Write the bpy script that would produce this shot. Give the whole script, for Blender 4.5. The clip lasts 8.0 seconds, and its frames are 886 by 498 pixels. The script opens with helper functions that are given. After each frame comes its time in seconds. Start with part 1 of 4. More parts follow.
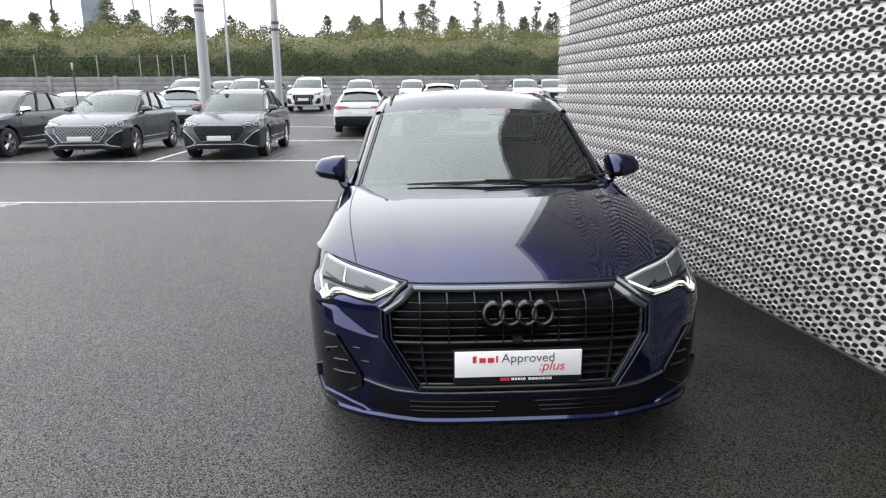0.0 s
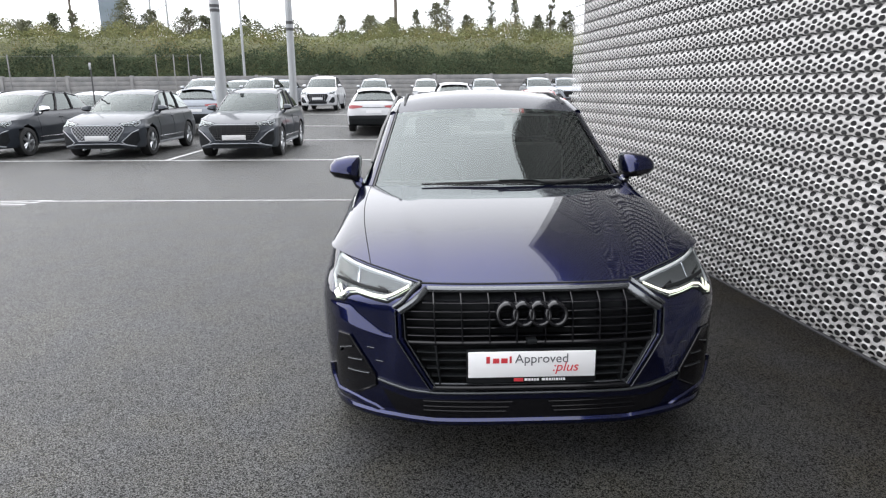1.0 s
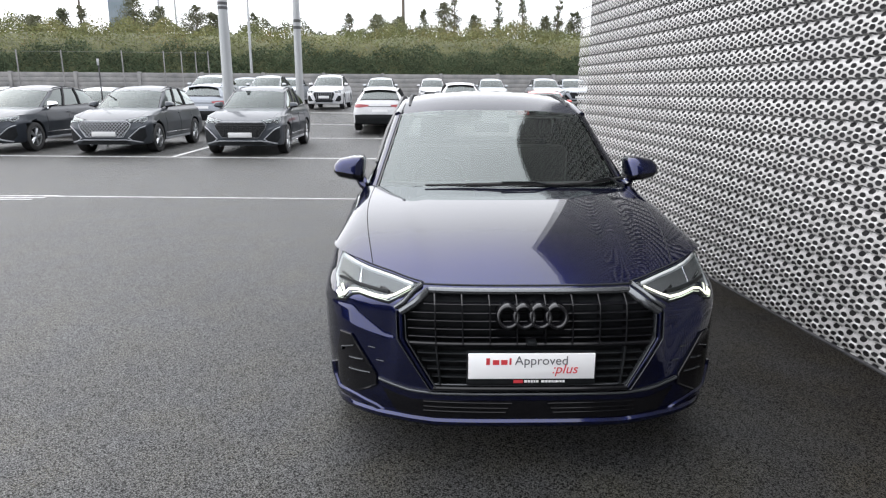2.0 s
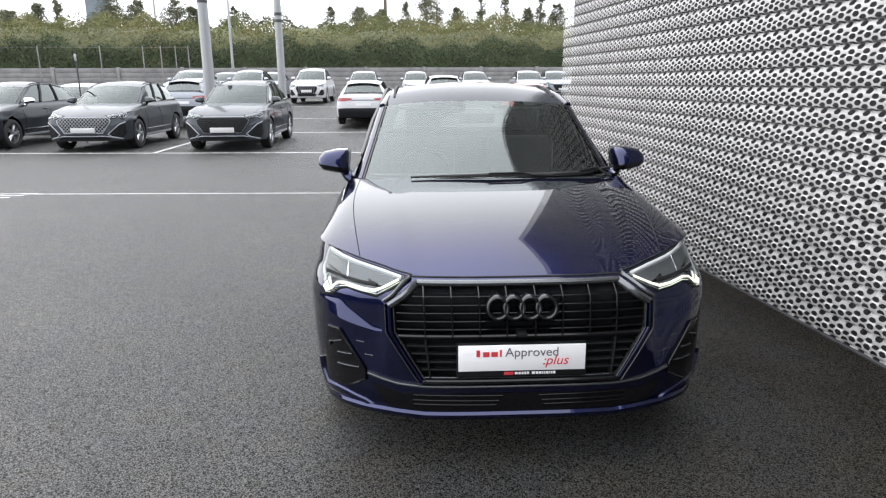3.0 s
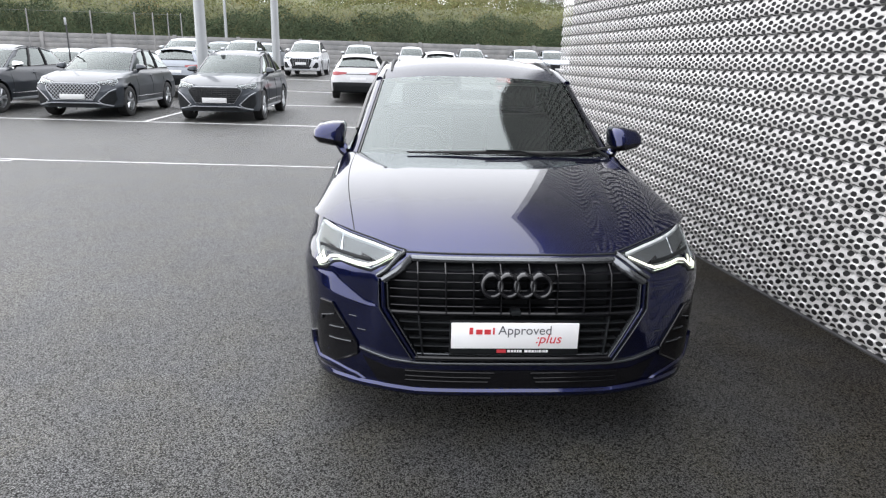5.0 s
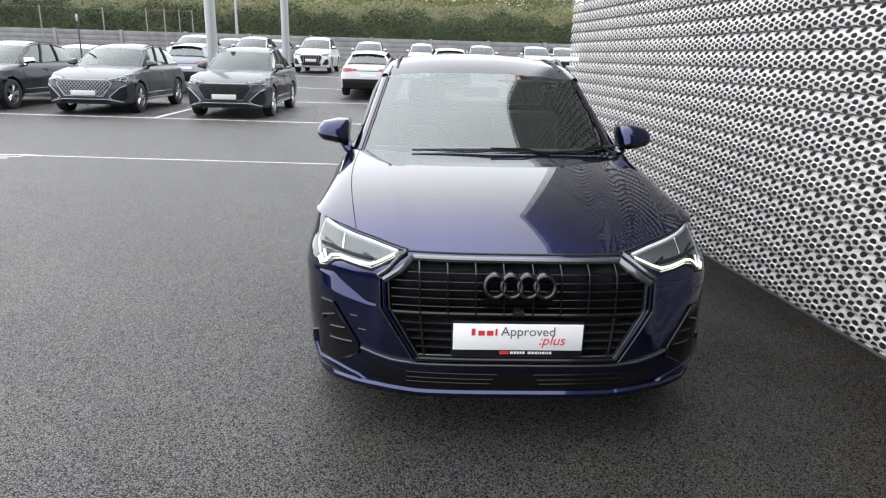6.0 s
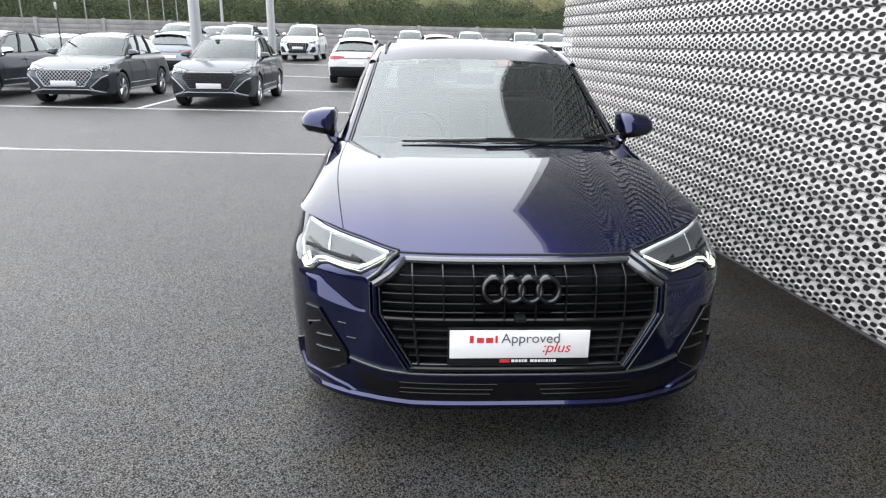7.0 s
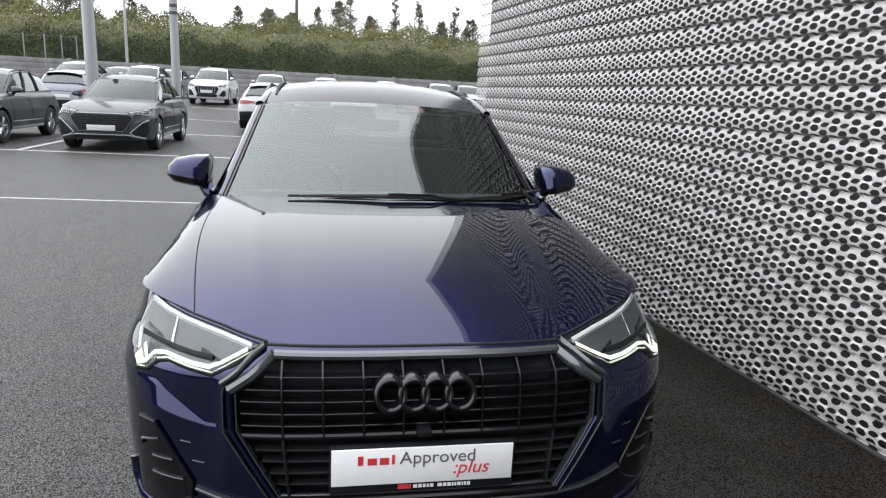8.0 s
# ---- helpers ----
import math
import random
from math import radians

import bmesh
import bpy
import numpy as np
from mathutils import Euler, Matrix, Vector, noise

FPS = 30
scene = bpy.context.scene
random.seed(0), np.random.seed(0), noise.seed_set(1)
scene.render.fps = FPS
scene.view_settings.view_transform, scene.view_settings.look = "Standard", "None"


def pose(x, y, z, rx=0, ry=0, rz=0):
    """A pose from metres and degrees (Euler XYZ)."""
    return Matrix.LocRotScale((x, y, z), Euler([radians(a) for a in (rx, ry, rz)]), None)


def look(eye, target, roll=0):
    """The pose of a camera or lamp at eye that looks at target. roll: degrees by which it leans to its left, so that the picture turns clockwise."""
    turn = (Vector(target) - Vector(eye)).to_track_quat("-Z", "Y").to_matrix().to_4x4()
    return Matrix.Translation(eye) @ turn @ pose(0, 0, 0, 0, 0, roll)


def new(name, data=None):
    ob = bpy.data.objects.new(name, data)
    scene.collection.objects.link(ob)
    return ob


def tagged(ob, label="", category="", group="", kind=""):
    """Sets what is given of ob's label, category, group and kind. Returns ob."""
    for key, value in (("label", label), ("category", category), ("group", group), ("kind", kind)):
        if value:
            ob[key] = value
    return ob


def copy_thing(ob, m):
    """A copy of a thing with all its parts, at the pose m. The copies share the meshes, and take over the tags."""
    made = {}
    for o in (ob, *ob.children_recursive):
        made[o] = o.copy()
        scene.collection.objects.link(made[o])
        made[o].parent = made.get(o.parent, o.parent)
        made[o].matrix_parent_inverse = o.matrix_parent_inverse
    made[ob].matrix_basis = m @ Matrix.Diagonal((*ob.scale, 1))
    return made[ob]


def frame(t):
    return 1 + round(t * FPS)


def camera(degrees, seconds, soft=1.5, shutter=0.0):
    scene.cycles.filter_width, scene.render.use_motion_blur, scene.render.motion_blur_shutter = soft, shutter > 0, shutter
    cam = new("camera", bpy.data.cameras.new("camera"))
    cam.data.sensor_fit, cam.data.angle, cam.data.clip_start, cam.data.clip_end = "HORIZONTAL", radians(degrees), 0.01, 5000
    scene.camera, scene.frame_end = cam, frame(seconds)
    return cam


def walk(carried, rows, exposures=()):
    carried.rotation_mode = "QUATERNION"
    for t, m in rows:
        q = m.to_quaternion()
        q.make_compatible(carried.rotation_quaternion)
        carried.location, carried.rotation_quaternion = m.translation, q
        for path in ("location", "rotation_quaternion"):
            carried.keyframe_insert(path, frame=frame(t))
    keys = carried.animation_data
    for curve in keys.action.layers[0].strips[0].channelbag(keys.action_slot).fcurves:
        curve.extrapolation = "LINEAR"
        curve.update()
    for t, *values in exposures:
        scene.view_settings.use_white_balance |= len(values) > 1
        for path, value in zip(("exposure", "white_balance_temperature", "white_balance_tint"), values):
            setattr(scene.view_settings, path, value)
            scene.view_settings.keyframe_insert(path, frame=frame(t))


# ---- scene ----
cam = camera(68.3, 8.0, soft=1.25)
PATH = [
    (0, (-0.952, -2.437, 1.596), (-0.686, -0.511, 1.126), -0.4),
    (0.5, (-0.948, -2.443, 1.604), (-0.712, -0.515, 1.127), -1.0),
    (1, (-0.956, -2.442, 1.604), (-0.73, -0.512, 1.131), -0.5),
    (2.3, (-0.946, -2.458, 1.615), (-0.731, -0.527, 1.141), 0.5),
    (2.5, (-0.95, -2.449, 1.609), (-0.708, -0.521, 1.136), 1.4),
    (3, (-0.954, -2.425, 1.599), (-0.698, -0.503, 1.106), -0.3),
    (3.5, (-0.964, -2.409, 1.595), (-0.743, -0.489, 1.082), -0.5),
    (4, (-0.973, -2.412, 1.587), (-0.766, -0.497, 1.047), 0.5),
    (4.5, (-0.982, -2.422, 1.59), (-0.761, -0.511, 1.042), 0.6),
    (5, (-0.97, -2.404, 1.583), (-0.688, -0.503, 1.027), 1.5),
    (6.5, (-0.926, -2.306, 1.58), (-0.684, -0.407, 1.002), 1.6),
    (7, (-0.921, -2.157, 1.57), (-0.642, -0.27, 0.97), 1.1),
    (7.1, (-0.912, -2.107, 1.572), (-0.588, -0.217, 0.988), 1.1),
    (7.2, (-0.903, -2.057, 1.574), (-0.535, -0.167, 1.066), 1.1),
    (7.3, (-0.895, -2.007, 1.576), (-0.499, -0.117, 1.113), 1.1),
    (7.4, (-0.886, -1.957, 1.578), (-0.467, -0.067, 1.130), 1.1),
    (7.5, (-0.877, -1.907, 1.58), (-0.419, -0.011, 1.138), 1.2),
    (8, (-0.742, -1.637, 1.534), (-0.214, 0.238, 1.081), 2.9),
]
EXPOSURE = [(0, 0.34), (3.0, 0.38), (4.0, 0.54), (5.0, 0.58), (6.5, 0.46), (7.0, 0.66), (7.2, 0.62), (7.3, 0.3), (7.5, 0.08), (8.0, 0.18)]
walk(cam, [(t, look(eye, target, roll)) for t, eye, target, roll in PATH], EXPOSURE)

# ---- world and light ----
world = bpy.data.worlds.new("overcast_sky")
scene.world = world
world.use_nodes = True
wt = world.node_tree
bg = wt.nodes["Background"]
sky = wt.nodes.new("ShaderNodeTexSky")
sky.sky_type = "NISHITA"
sky.sun_disc = False
sky.sun_elevation, sky.sun_rotation = radians(38), radians(-59)
sky.dust_density = 3.0
cloud = wt.nodes.new("ShaderNodeMix")
cloud.data_type = "RGBA"
cloud.inputs[0].default_value = 0.9
cloud.inputs[7].default_value = (9.6, 9.8, 10.4, 1)
wt.links.new(sky.outputs[0], cloud.inputs[6])
# a thin overcast sky is brighter overhead than at the horizon
way = wt.nodes.new("ShaderNodeTexCoord")
split = wt.nodes.new("ShaderNodeSeparateXYZ")
grade = wt.nodes.new("ShaderNodeMapRange")
grade.inputs["To Min"].default_value, grade.inputs["To Max"].default_value = 0.62, 1.0
dome = wt.nodes.new("ShaderNodeVectorMath")
dome.operation = "SCALE"
wt.links.new(way.outputs["Generated"], split.inputs[0])
wt.links.new(split.outputs["Z"], grade.inputs["Value"])
wt.links.new(cloud.outputs[2], dome.inputs[0])
wt.links.new(grade.outputs[0], dome.inputs["Scale"])
# and brighter round the veiled sun
toward = wt.nodes.new("ShaderNodeVectorMath")
toward.operation = "DOT_PRODUCT"
toward.inputs[1].default_value = Vector((-7.5, 4.5, 6.8)).normalized()
wt.links.new(way.outputs["Generated"], toward.inputs[0])
near = wt.nodes.new("ShaderNodeMath")
near.operation = "MAXIMUM"
near.inputs[1].default_value = 0.0
wt.links.new(toward.outputs["Value"], near.inputs[0])
glow = wt.nodes.new("ShaderNodeMath")
glow.operation = "POWER"
glow.inputs[1].default_value = 2.0
wt.links.new(near.outputs[0], glow.inputs[0])
gain = wt.nodes.new("ShaderNodeMath")
gain.operation = "MULTIPLY_ADD"
gain.inputs[1].default_value, gain.inputs[2].default_value = 0.6, 1.0
wt.links.new(glow.outputs[0], gain.inputs[0])
veil = wt.nodes.new("ShaderNodeVectorMath")
veil.operation = "SCALE"
wt.links.new(dome.outputs[0], veil.inputs[0])
wt.links.new(gain.outputs[0], veil.inputs["Scale"])
wt.links.new(veil.outputs[0], bg.inputs[0])
bg.inputs[1].default_value = 0.275

sun = new("sun", bpy.data.lights.new("sun", "SUN"))
sun.data.energy, sun.data.angle, sun.data.color = 1.1, radians(170), (1.0, 0.97, 0.92)
sun.matrix_world = look((-7.5, 4.5, 6.8), (0, 0, 0))


# ---- materials ----
def material(name, color, rough=0.5, metal=0.0, coat=0.0, spec=0.5):
    m = bpy.data.materials.new(name)
    m.use_nodes = True
    b = m.node_tree.nodes["Principled BSDF"]
    b.inputs["Base Color"].default_value = (*color, 1)
    b.inputs["Roughness"].default_value = rough
    b.inputs["Metallic"].default_value = metal
    b.inputs["Coat Weight"].default_value = coat
    b.inputs["Coat Roughness"].default_value = 0.02
    b.inputs["Specular IOR Level"].default_value = spec
    return m


def node(m, kind, **values):
    n = m.node_tree.nodes.new(kind)
    for key, value in values.items():
        n.inputs[key].default_value = value
    return n


def coords(m, scale=(1, 1, 1)):
    c = m.node_tree.nodes.new("ShaderNodeTexCoord")
    p = m.node_tree.nodes.new("ShaderNodeMapping")
    p.inputs["Scale"].default_value = scale
    m.node_tree.links.new(c.outputs["Object"], p.inputs["Vector"])
    return p.outputs[0]


def mottle(m, low, high, scale, detail=4, a=0.35, b=0.65, stretch=(1, 1, 1), bump=0.0, bump_scale=None, fine=None):
    """Noise between two colours, with a second, finer grain, and relief."""
    link = m.node_tree.links.new
    bsdf = m.node_tree.nodes["Principled BSDF"]
    at = coords(m, stretch)
    n = node(m, "ShaderNodeTexNoise", Scale=scale, Detail=detail)
    link(at, n.inputs["Vector"])
    ramp = m.node_tree.nodes.new("ShaderNodeValToRGB")
    ramp.color_ramp.elements[0].position, ramp.color_ramp.elements[1].position = a, b
    ramp.color_ramp.elements[0].color, ramp.color_ramp.elements[1].color = (*low, 1), (*high, 1)
    link(n.outputs["Fac"], ramp.inputs["Fac"])
    out = ramp.outputs["Color"]
    if fine:
        f = node(m, "ShaderNodeTexNoise", Scale=fine[0], Detail=2)
        link(at, f.inputs["Vector"])
        fr = m.node_tree.nodes.new("ShaderNodeValToRGB")
        fr.color_ramp.elements[0].position, fr.color_ramp.elements[1].position = fine[3:] or (0.35, 0.7)
        fr.color_ramp.elements[0].color, fr.color_ramp.elements[1].color = (*[fine[1]] * 3, 1), (*[fine[2]] * 3, 1)
        link(f.outputs["Fac"], fr.inputs["Fac"])
        mul = m.node_tree.nodes.new("ShaderNodeMix")
        mul.data_type, mul.blend_type = "RGBA", "MULTIPLY"
        mul.inputs[0].default_value = 1
        link(out, mul.inputs[6])
        link(fr.outputs["Color"], mul.inputs[7])
        out = mul.outputs[2]
    link(out, bsdf.inputs["Base Color"])
    if bump:
        g = node(m, "ShaderNodeTexNoise", Scale=bump_scale or scale * 4, Detail=3)
        link(at, g.inputs["Vector"])
        k = node(m, "ShaderNodeBump", Strength=bump, Distance=0.01)
        link(g.outputs["Fac"], k.inputs["Height"])
        link(k.outputs["Normal"], bsdf.inputs["Normal"])
    return m


def paint(name, color, metal=0.35, rough=0.38, coat=1.0):
    m = material(name, color, rough, metal, coat)
    b = m.node_tree.nodes["Principled BSDF"]
    b.inputs["Coat IOR"].default_value = 1.5
    b.inputs["Specular Tint"].default_value = (*[min(1.0, c * 3 + 0.05) for c in color], 1)
    low = tuple(c * 0.9 for c in color)
    mottle(m, low, color, 3.0, fine=(900, 0.85, 1.15))
    return m


def glass(name, tint, ior=2.4):
    m = bpy.data.materials.new(name)
    m.use_nodes = True
    t = m.node_tree
    t.nodes.remove(t.nodes["Principled BSDF"])
    clear = t.nodes.new("ShaderNodeBsdfTransparent")
    clear.inputs["Color"].default_value = (*tint, 1)
    gloss = t.nodes.new("ShaderNodeBsdfGlossy")
    gloss.inputs["Roughness"].default_value = 0.01
    gloss.inputs["Color"].default_value = (0.90, 0.97, 0.95, 1)
    fres = t.nodes.new("ShaderNodeFresnel")
    fres.inputs["IOR"].default_value = ior
    mix = t.nodes.new("ShaderNodeMixShader")
    t.links.new(fres.outputs[0], mix.inputs[0])
    t.links.new(clear.outputs[0], mix.inputs[1])
    t.links.new(gloss.outputs[0], mix.inputs[2])
    t.links.new(mix.outputs[0], t.nodes["Material Output"].inputs["Surface"])
    return m


def lamp_material(name, color, strength):
    m = material(name, color, 0.3)
    b = m.node_tree.nodes["Principled BSDF"]
    b.inputs["Emission Color"].default_value = (*color, 1)
    b.inputs["Emission Strength"].default_value = strength
    return m


LAMP_WHITE = material("white_lamp_strip", (0.46, 0.47, 0.47), 0.3)
ASPHALT = mottle(material("asphalt", (0.04, 0.04, 0.04), 0.52), (0.0245, 0.0245, 0.0243), (0.037, 0.0368, 0.036), 0.8, bump=0.0)
LINE = mottle(material("road_paint", (0.7, 0.7, 0.68), 0.6), (0.33, 0.33, 0.325), (0.57, 0.57, 0.56), 6, fine=(60, 0.8, 1.1))
ALU = mottle(material("coated_aluminium", (0.55, 0.55, 0.56), 0.42), (0.305, 0.30, 0.293), (0.375, 0.37, 0.362), 2.5, fine=(30, 0.92, 1.06))
BACKING = mottle(material("dark_membrane", (0.05, 0.05, 0.055), 0.8), (0.018, 0.018, 0.020), (0.042, 0.042, 0.044), 3)
CONCRETE = mottle(material("concrete", (0.35, 0.34, 0.32), 0.85), (0.14, 0.14, 0.14), (0.21, 0.205, 0.20), 1.5, bump=0.3)
NAVY = paint("navy_blue_paint", (0.0052, 0.0082, 0.046), 0.85, 0.23)
NAVY.node_tree.nodes["Principled BSDF"].inputs["Coat IOR"].default_value = 1.47
GREY_P = paint("grey_paint", (0.040, 0.045, 0.052), 0.3, 0.42, 0.4)
DARK_P = paint("dark_grey_paint", (0.025, 0.029, 0.036), 0.3, 0.42, 0.4)
WHITE_P = paint("white_paint", (0.41, 0.41, 0.42), 0.0, 0.4, 0.4)
BLUE_P = paint("blue_paint", (0.20, 0.217, 0.24), 0.3, 0.4, 0.5)
SILVER_P = paint("silver_paint", (0.30, 0.315, 0.33), 0.5, 0.4, 0.5)
RED_P = paint("red_paint", (0.35, 0.03, 0.025), 0.1)
GLOSS_BLACK = material("gloss_black_plastic", (0.005, 0.005, 0.006), 0.12, spec=0.28)
BLACK = mottle(material("black_plastic", (0.013, 0.014, 0.015), 0.5, spec=0.1), (0.009, 0.010, 0.011), (0.014, 0.015, 0.016), 20)
SATIN = material("satin_grey_trim", (0.062, 0.066, 0.071), 0.24, metal=0.6)
FRAME_SATIN = material("dark_satin_surround", (0.10, 0.105, 0.11), 0.27, metal=0.8)
EMBLEM = material("dark_satin_emblem", (0.004, 0.004, 0.005), 0.13, spec=0.4)
ROOF = mottle(material("dark_roof_panel", (0.02, 0.022, 0.03), 0.14, spec=0.09), (0.014, 0.016, 0.024), (0.02, 0.022, 0.03), 3)
CHROME = material("bright_trim", (0.62, 0.63, 0.65), 0.22, metal=1.0)
RUBBER = mottle(material("rubber", (0.015, 0.015, 0.015), 0.8), (0.012, 0.012, 0.012), (0.022, 0.022, 0.022), 12)
RIM = material("alloy_rim", (0.42, 0.43, 0.44), 0.3, metal=0.8)
SCREEN = glass("windscreen_glass", (0.60, 0.66, 0.64), 1.73)
TINTED = glass("tinted_glass", (0.10, 0.11, 0.12), 1.7)
SCREEN_FAR = glass("parked_windscreen_glass", (0.24, 0.29, 0.28), 1.42)
REAR_FAR = glass("parked_rear_glass", (0.22, 0.24, 0.24), 1.9)
FAR_BLUE = mottle(material("blue_grey_panel", (0.13, 0.16, 0.19), 0.6), (0.11, 0.14, 0.165), (0.15, 0.18, 0.21), 0.6)
REAR_CLEAR = glass("clear_rear_glass", (0.85, 0.88, 0.87), 1.45)
TRIM = material("pale_satin_trim", (0.27, 0.28, 0.295), 0.42, metal=0.6)
LENS = glass("clear_lens", (0.86, 0.88, 0.9), 1.3)
LED = lamp_material("daytime_light", (1.0, 0.97, 0.80), 0.6)
REFLECTOR = material("lamp_reflector", (0.12, 0.122, 0.122), 0.4, metal=0.6)
TAIL = material("tail_lamp_red", (0.20, 0.014, 0.018), 0.4, coat=0.15)
PLATE = material("white_plate", (0.8, 0.8, 0.8), 0.35)
# parked cars' plates: the haze's dimming is put into the white
PLATE_HAZED = material("hazed_white_plate", (0.5, 0.5, 0.5), 0.4)
RED_INK = material("red_print", (0.55, 0.04, 0.05), 0.5)
GREY_INK = material("dark_grey_print", (0.10, 0.10, 0.11), 0.5)
CLOTH = mottle(material("black_upholstery", (0.02, 0.02, 0.022), 0.85), (0.015, 0.015, 0.017), (0.03, 0.03, 0.032), 40)
DASH = mottle(material("dark_grey_dashboard", (0.09, 0.09, 0.09), 0.6), (0.07, 0.07, 0.07), (0.11, 0.11, 0.108), 30)
HEADLINER = mottle(material("pale_headliner", (0.4, 0.4, 0.38), 0.9), (0.36, 0.36, 0.34), (0.44, 0.44, 0.42), 30)
GALV = mottle(material("galvanised_steel", (0.5, 0.51, 0.52), 0.45, metal=0.5), (0.27, 0.28, 0.285), (0.35, 0.36, 0.365), 2, stretch=(1, 1, 0.2))
EARTH = mottle(material("mossy_earth", (0.03, 0.035, 0.018), 0.95), (0.045, 0.052, 0.022), (0.080, 0.082, 0.035), 1.2, bump=0.5)
CHARCOAL = mottle(material("charcoal_grey", (0.03, 0.03, 0.032), 0.5), (0.025, 0.025, 0.027), (0.04, 0.04, 0.042), 1.0)
BARK = mottle(material("bark", (0.09, 0.075, 0.06), 0.9), (0.06, 0.05, 0.04), (0.13, 0.11, 0.09), 8, bump=0.5)


def brown_shade(m, edge, width, tone):
    """Browner strip beside the building, its shade put in the colour, edge ragged."""
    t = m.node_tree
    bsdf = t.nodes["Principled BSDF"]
    untinted = bsdf.inputs["Base Color"].links[0].from_socket
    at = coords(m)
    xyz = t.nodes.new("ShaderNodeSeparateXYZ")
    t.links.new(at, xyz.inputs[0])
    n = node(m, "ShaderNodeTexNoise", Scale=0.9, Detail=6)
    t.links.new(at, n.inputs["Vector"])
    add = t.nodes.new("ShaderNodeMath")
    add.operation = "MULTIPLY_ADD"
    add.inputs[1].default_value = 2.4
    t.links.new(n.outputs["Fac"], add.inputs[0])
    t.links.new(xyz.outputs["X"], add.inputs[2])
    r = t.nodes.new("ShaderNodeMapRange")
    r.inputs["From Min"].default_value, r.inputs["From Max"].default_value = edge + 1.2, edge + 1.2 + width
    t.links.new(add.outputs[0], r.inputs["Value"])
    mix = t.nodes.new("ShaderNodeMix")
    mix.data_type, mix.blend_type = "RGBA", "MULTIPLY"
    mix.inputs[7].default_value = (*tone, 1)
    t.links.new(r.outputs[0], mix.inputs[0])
    t.links.new(untinted, mix.inputs[6])
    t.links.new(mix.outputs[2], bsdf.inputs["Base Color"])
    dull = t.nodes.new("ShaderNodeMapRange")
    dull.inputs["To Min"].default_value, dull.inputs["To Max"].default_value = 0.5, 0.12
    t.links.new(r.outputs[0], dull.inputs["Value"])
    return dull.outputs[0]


def chippings(m, sheen, size, low, high):
    """Stone chips in tar: each chip has a tone, a tint and a gloss of its own, with dark pits between."""
    t = m.node_tree
    link = t.links.new
    bsdf = t.nodes["Principled BSDF"]
    tar = bsdf.inputs["Base Color"].links[0].from_socket
    at = coords(m)
    v = node(m, "ShaderNodeTexVoronoi", Scale=size, Randomness=1.0)
    link(at, v.inputs["Vector"])
    rgb = t.nodes.new("ShaderNodeSeparateColor")
    link(v.outputs["Color"], rgb.inputs[0])
    tone = t.nodes.new("ShaderNodeMapRange")
    tone.inputs["To Min"].default_value, tone.inputs["To Max"].default_value = low, high
    link(rgb.outputs[0], tone.inputs["Value"])
    pit = t.nodes.new("ShaderNodeMapRange")
    pit.inputs["From Min"].default_value, pit.inputs["From Max"].default_value = 0.30, 0.70
    pit.inputs["To Min"].default_value, pit.inputs["To Max"].default_value = 1.08, 0.13
    link(v.outputs["Distance"], pit.inputs["Value"])
    both = t.nodes.new("ShaderNodeMath")
    both.operation = "MULTIPLY"
    link(tone.outputs[0], both.inputs[0])
    link(pit.outputs[0], both.inputs[1])
    n = node(m, "ShaderNodeTexNoise", Scale=2.6, Detail=5)
    link(at, n.inputs["Vector"])
    tint = t.nodes.new("ShaderNodeValToRGB")
    tint.color_ramp.elements[0].position, tint.color_ramp.elements[1].position = 0.38, 0.64
    tint.color_ramp.elements[0].color, tint.color_ramp.elements[1].color = (0.95, 0.98, 1.03, 1), (1.12, 1.06, 0.80, 1)
    link(n.outputs["Fac"], tint.inputs["Fac"])
    a = t.nodes.new("ShaderNodeMix")
    a.data_type, a.blend_type = "RGBA", "MULTIPLY"
    a.inputs[0].default_value = 1
    link(tar, a.inputs[6])
    link(tint.outputs["Color"], a.inputs[7])
    b = t.nodes.new("ShaderNodeVectorMath")
    b.operation = "SCALE"
    link(a.outputs[2], b.inputs[0])
    link(both.outputs[0], b.inputs["Scale"])
    link(b.outputs[0], bsdf.inputs["Base Color"])
    g = t.nodes.new("ShaderNodeMapRange")
    g.inputs["To Min"].default_value, g.inputs["To Max"].default_value = 0.4, 3.8
    link(rgb.outputs[1], g.inputs["Value"])
    g2 = t.nodes.new("ShaderNodeMath")
    g2.operation = "MULTIPLY"
    link(g.outputs[0], g2.inputs[0])
    link(pit.outputs[0], g2.inputs[1])
    g3 = t.nodes.new("ShaderNodeMath")
    g3.operation = "MULTIPLY"
    link(g2.outputs[0], g3.inputs[0])
    link(sheen, g3.inputs[1])
    link(g3.outputs[0], bsdf.inputs["Specular IOR Level"])
    k = node(m, "ShaderNodeBump", Strength=1.0, Distance=0.006)
    link(both.outputs[0], k.inputs["Height"])
    link(k.outputs["Normal"], bsdf.inputs["Normal"])


# browner tone by the wall, with the wall's shade in the colour
chippings(ASPHALT, brown_shade(ASPHALT, 0.2, 1.6, (0.72, 0.62, 0.53)), 165, 0.15, 2.85)


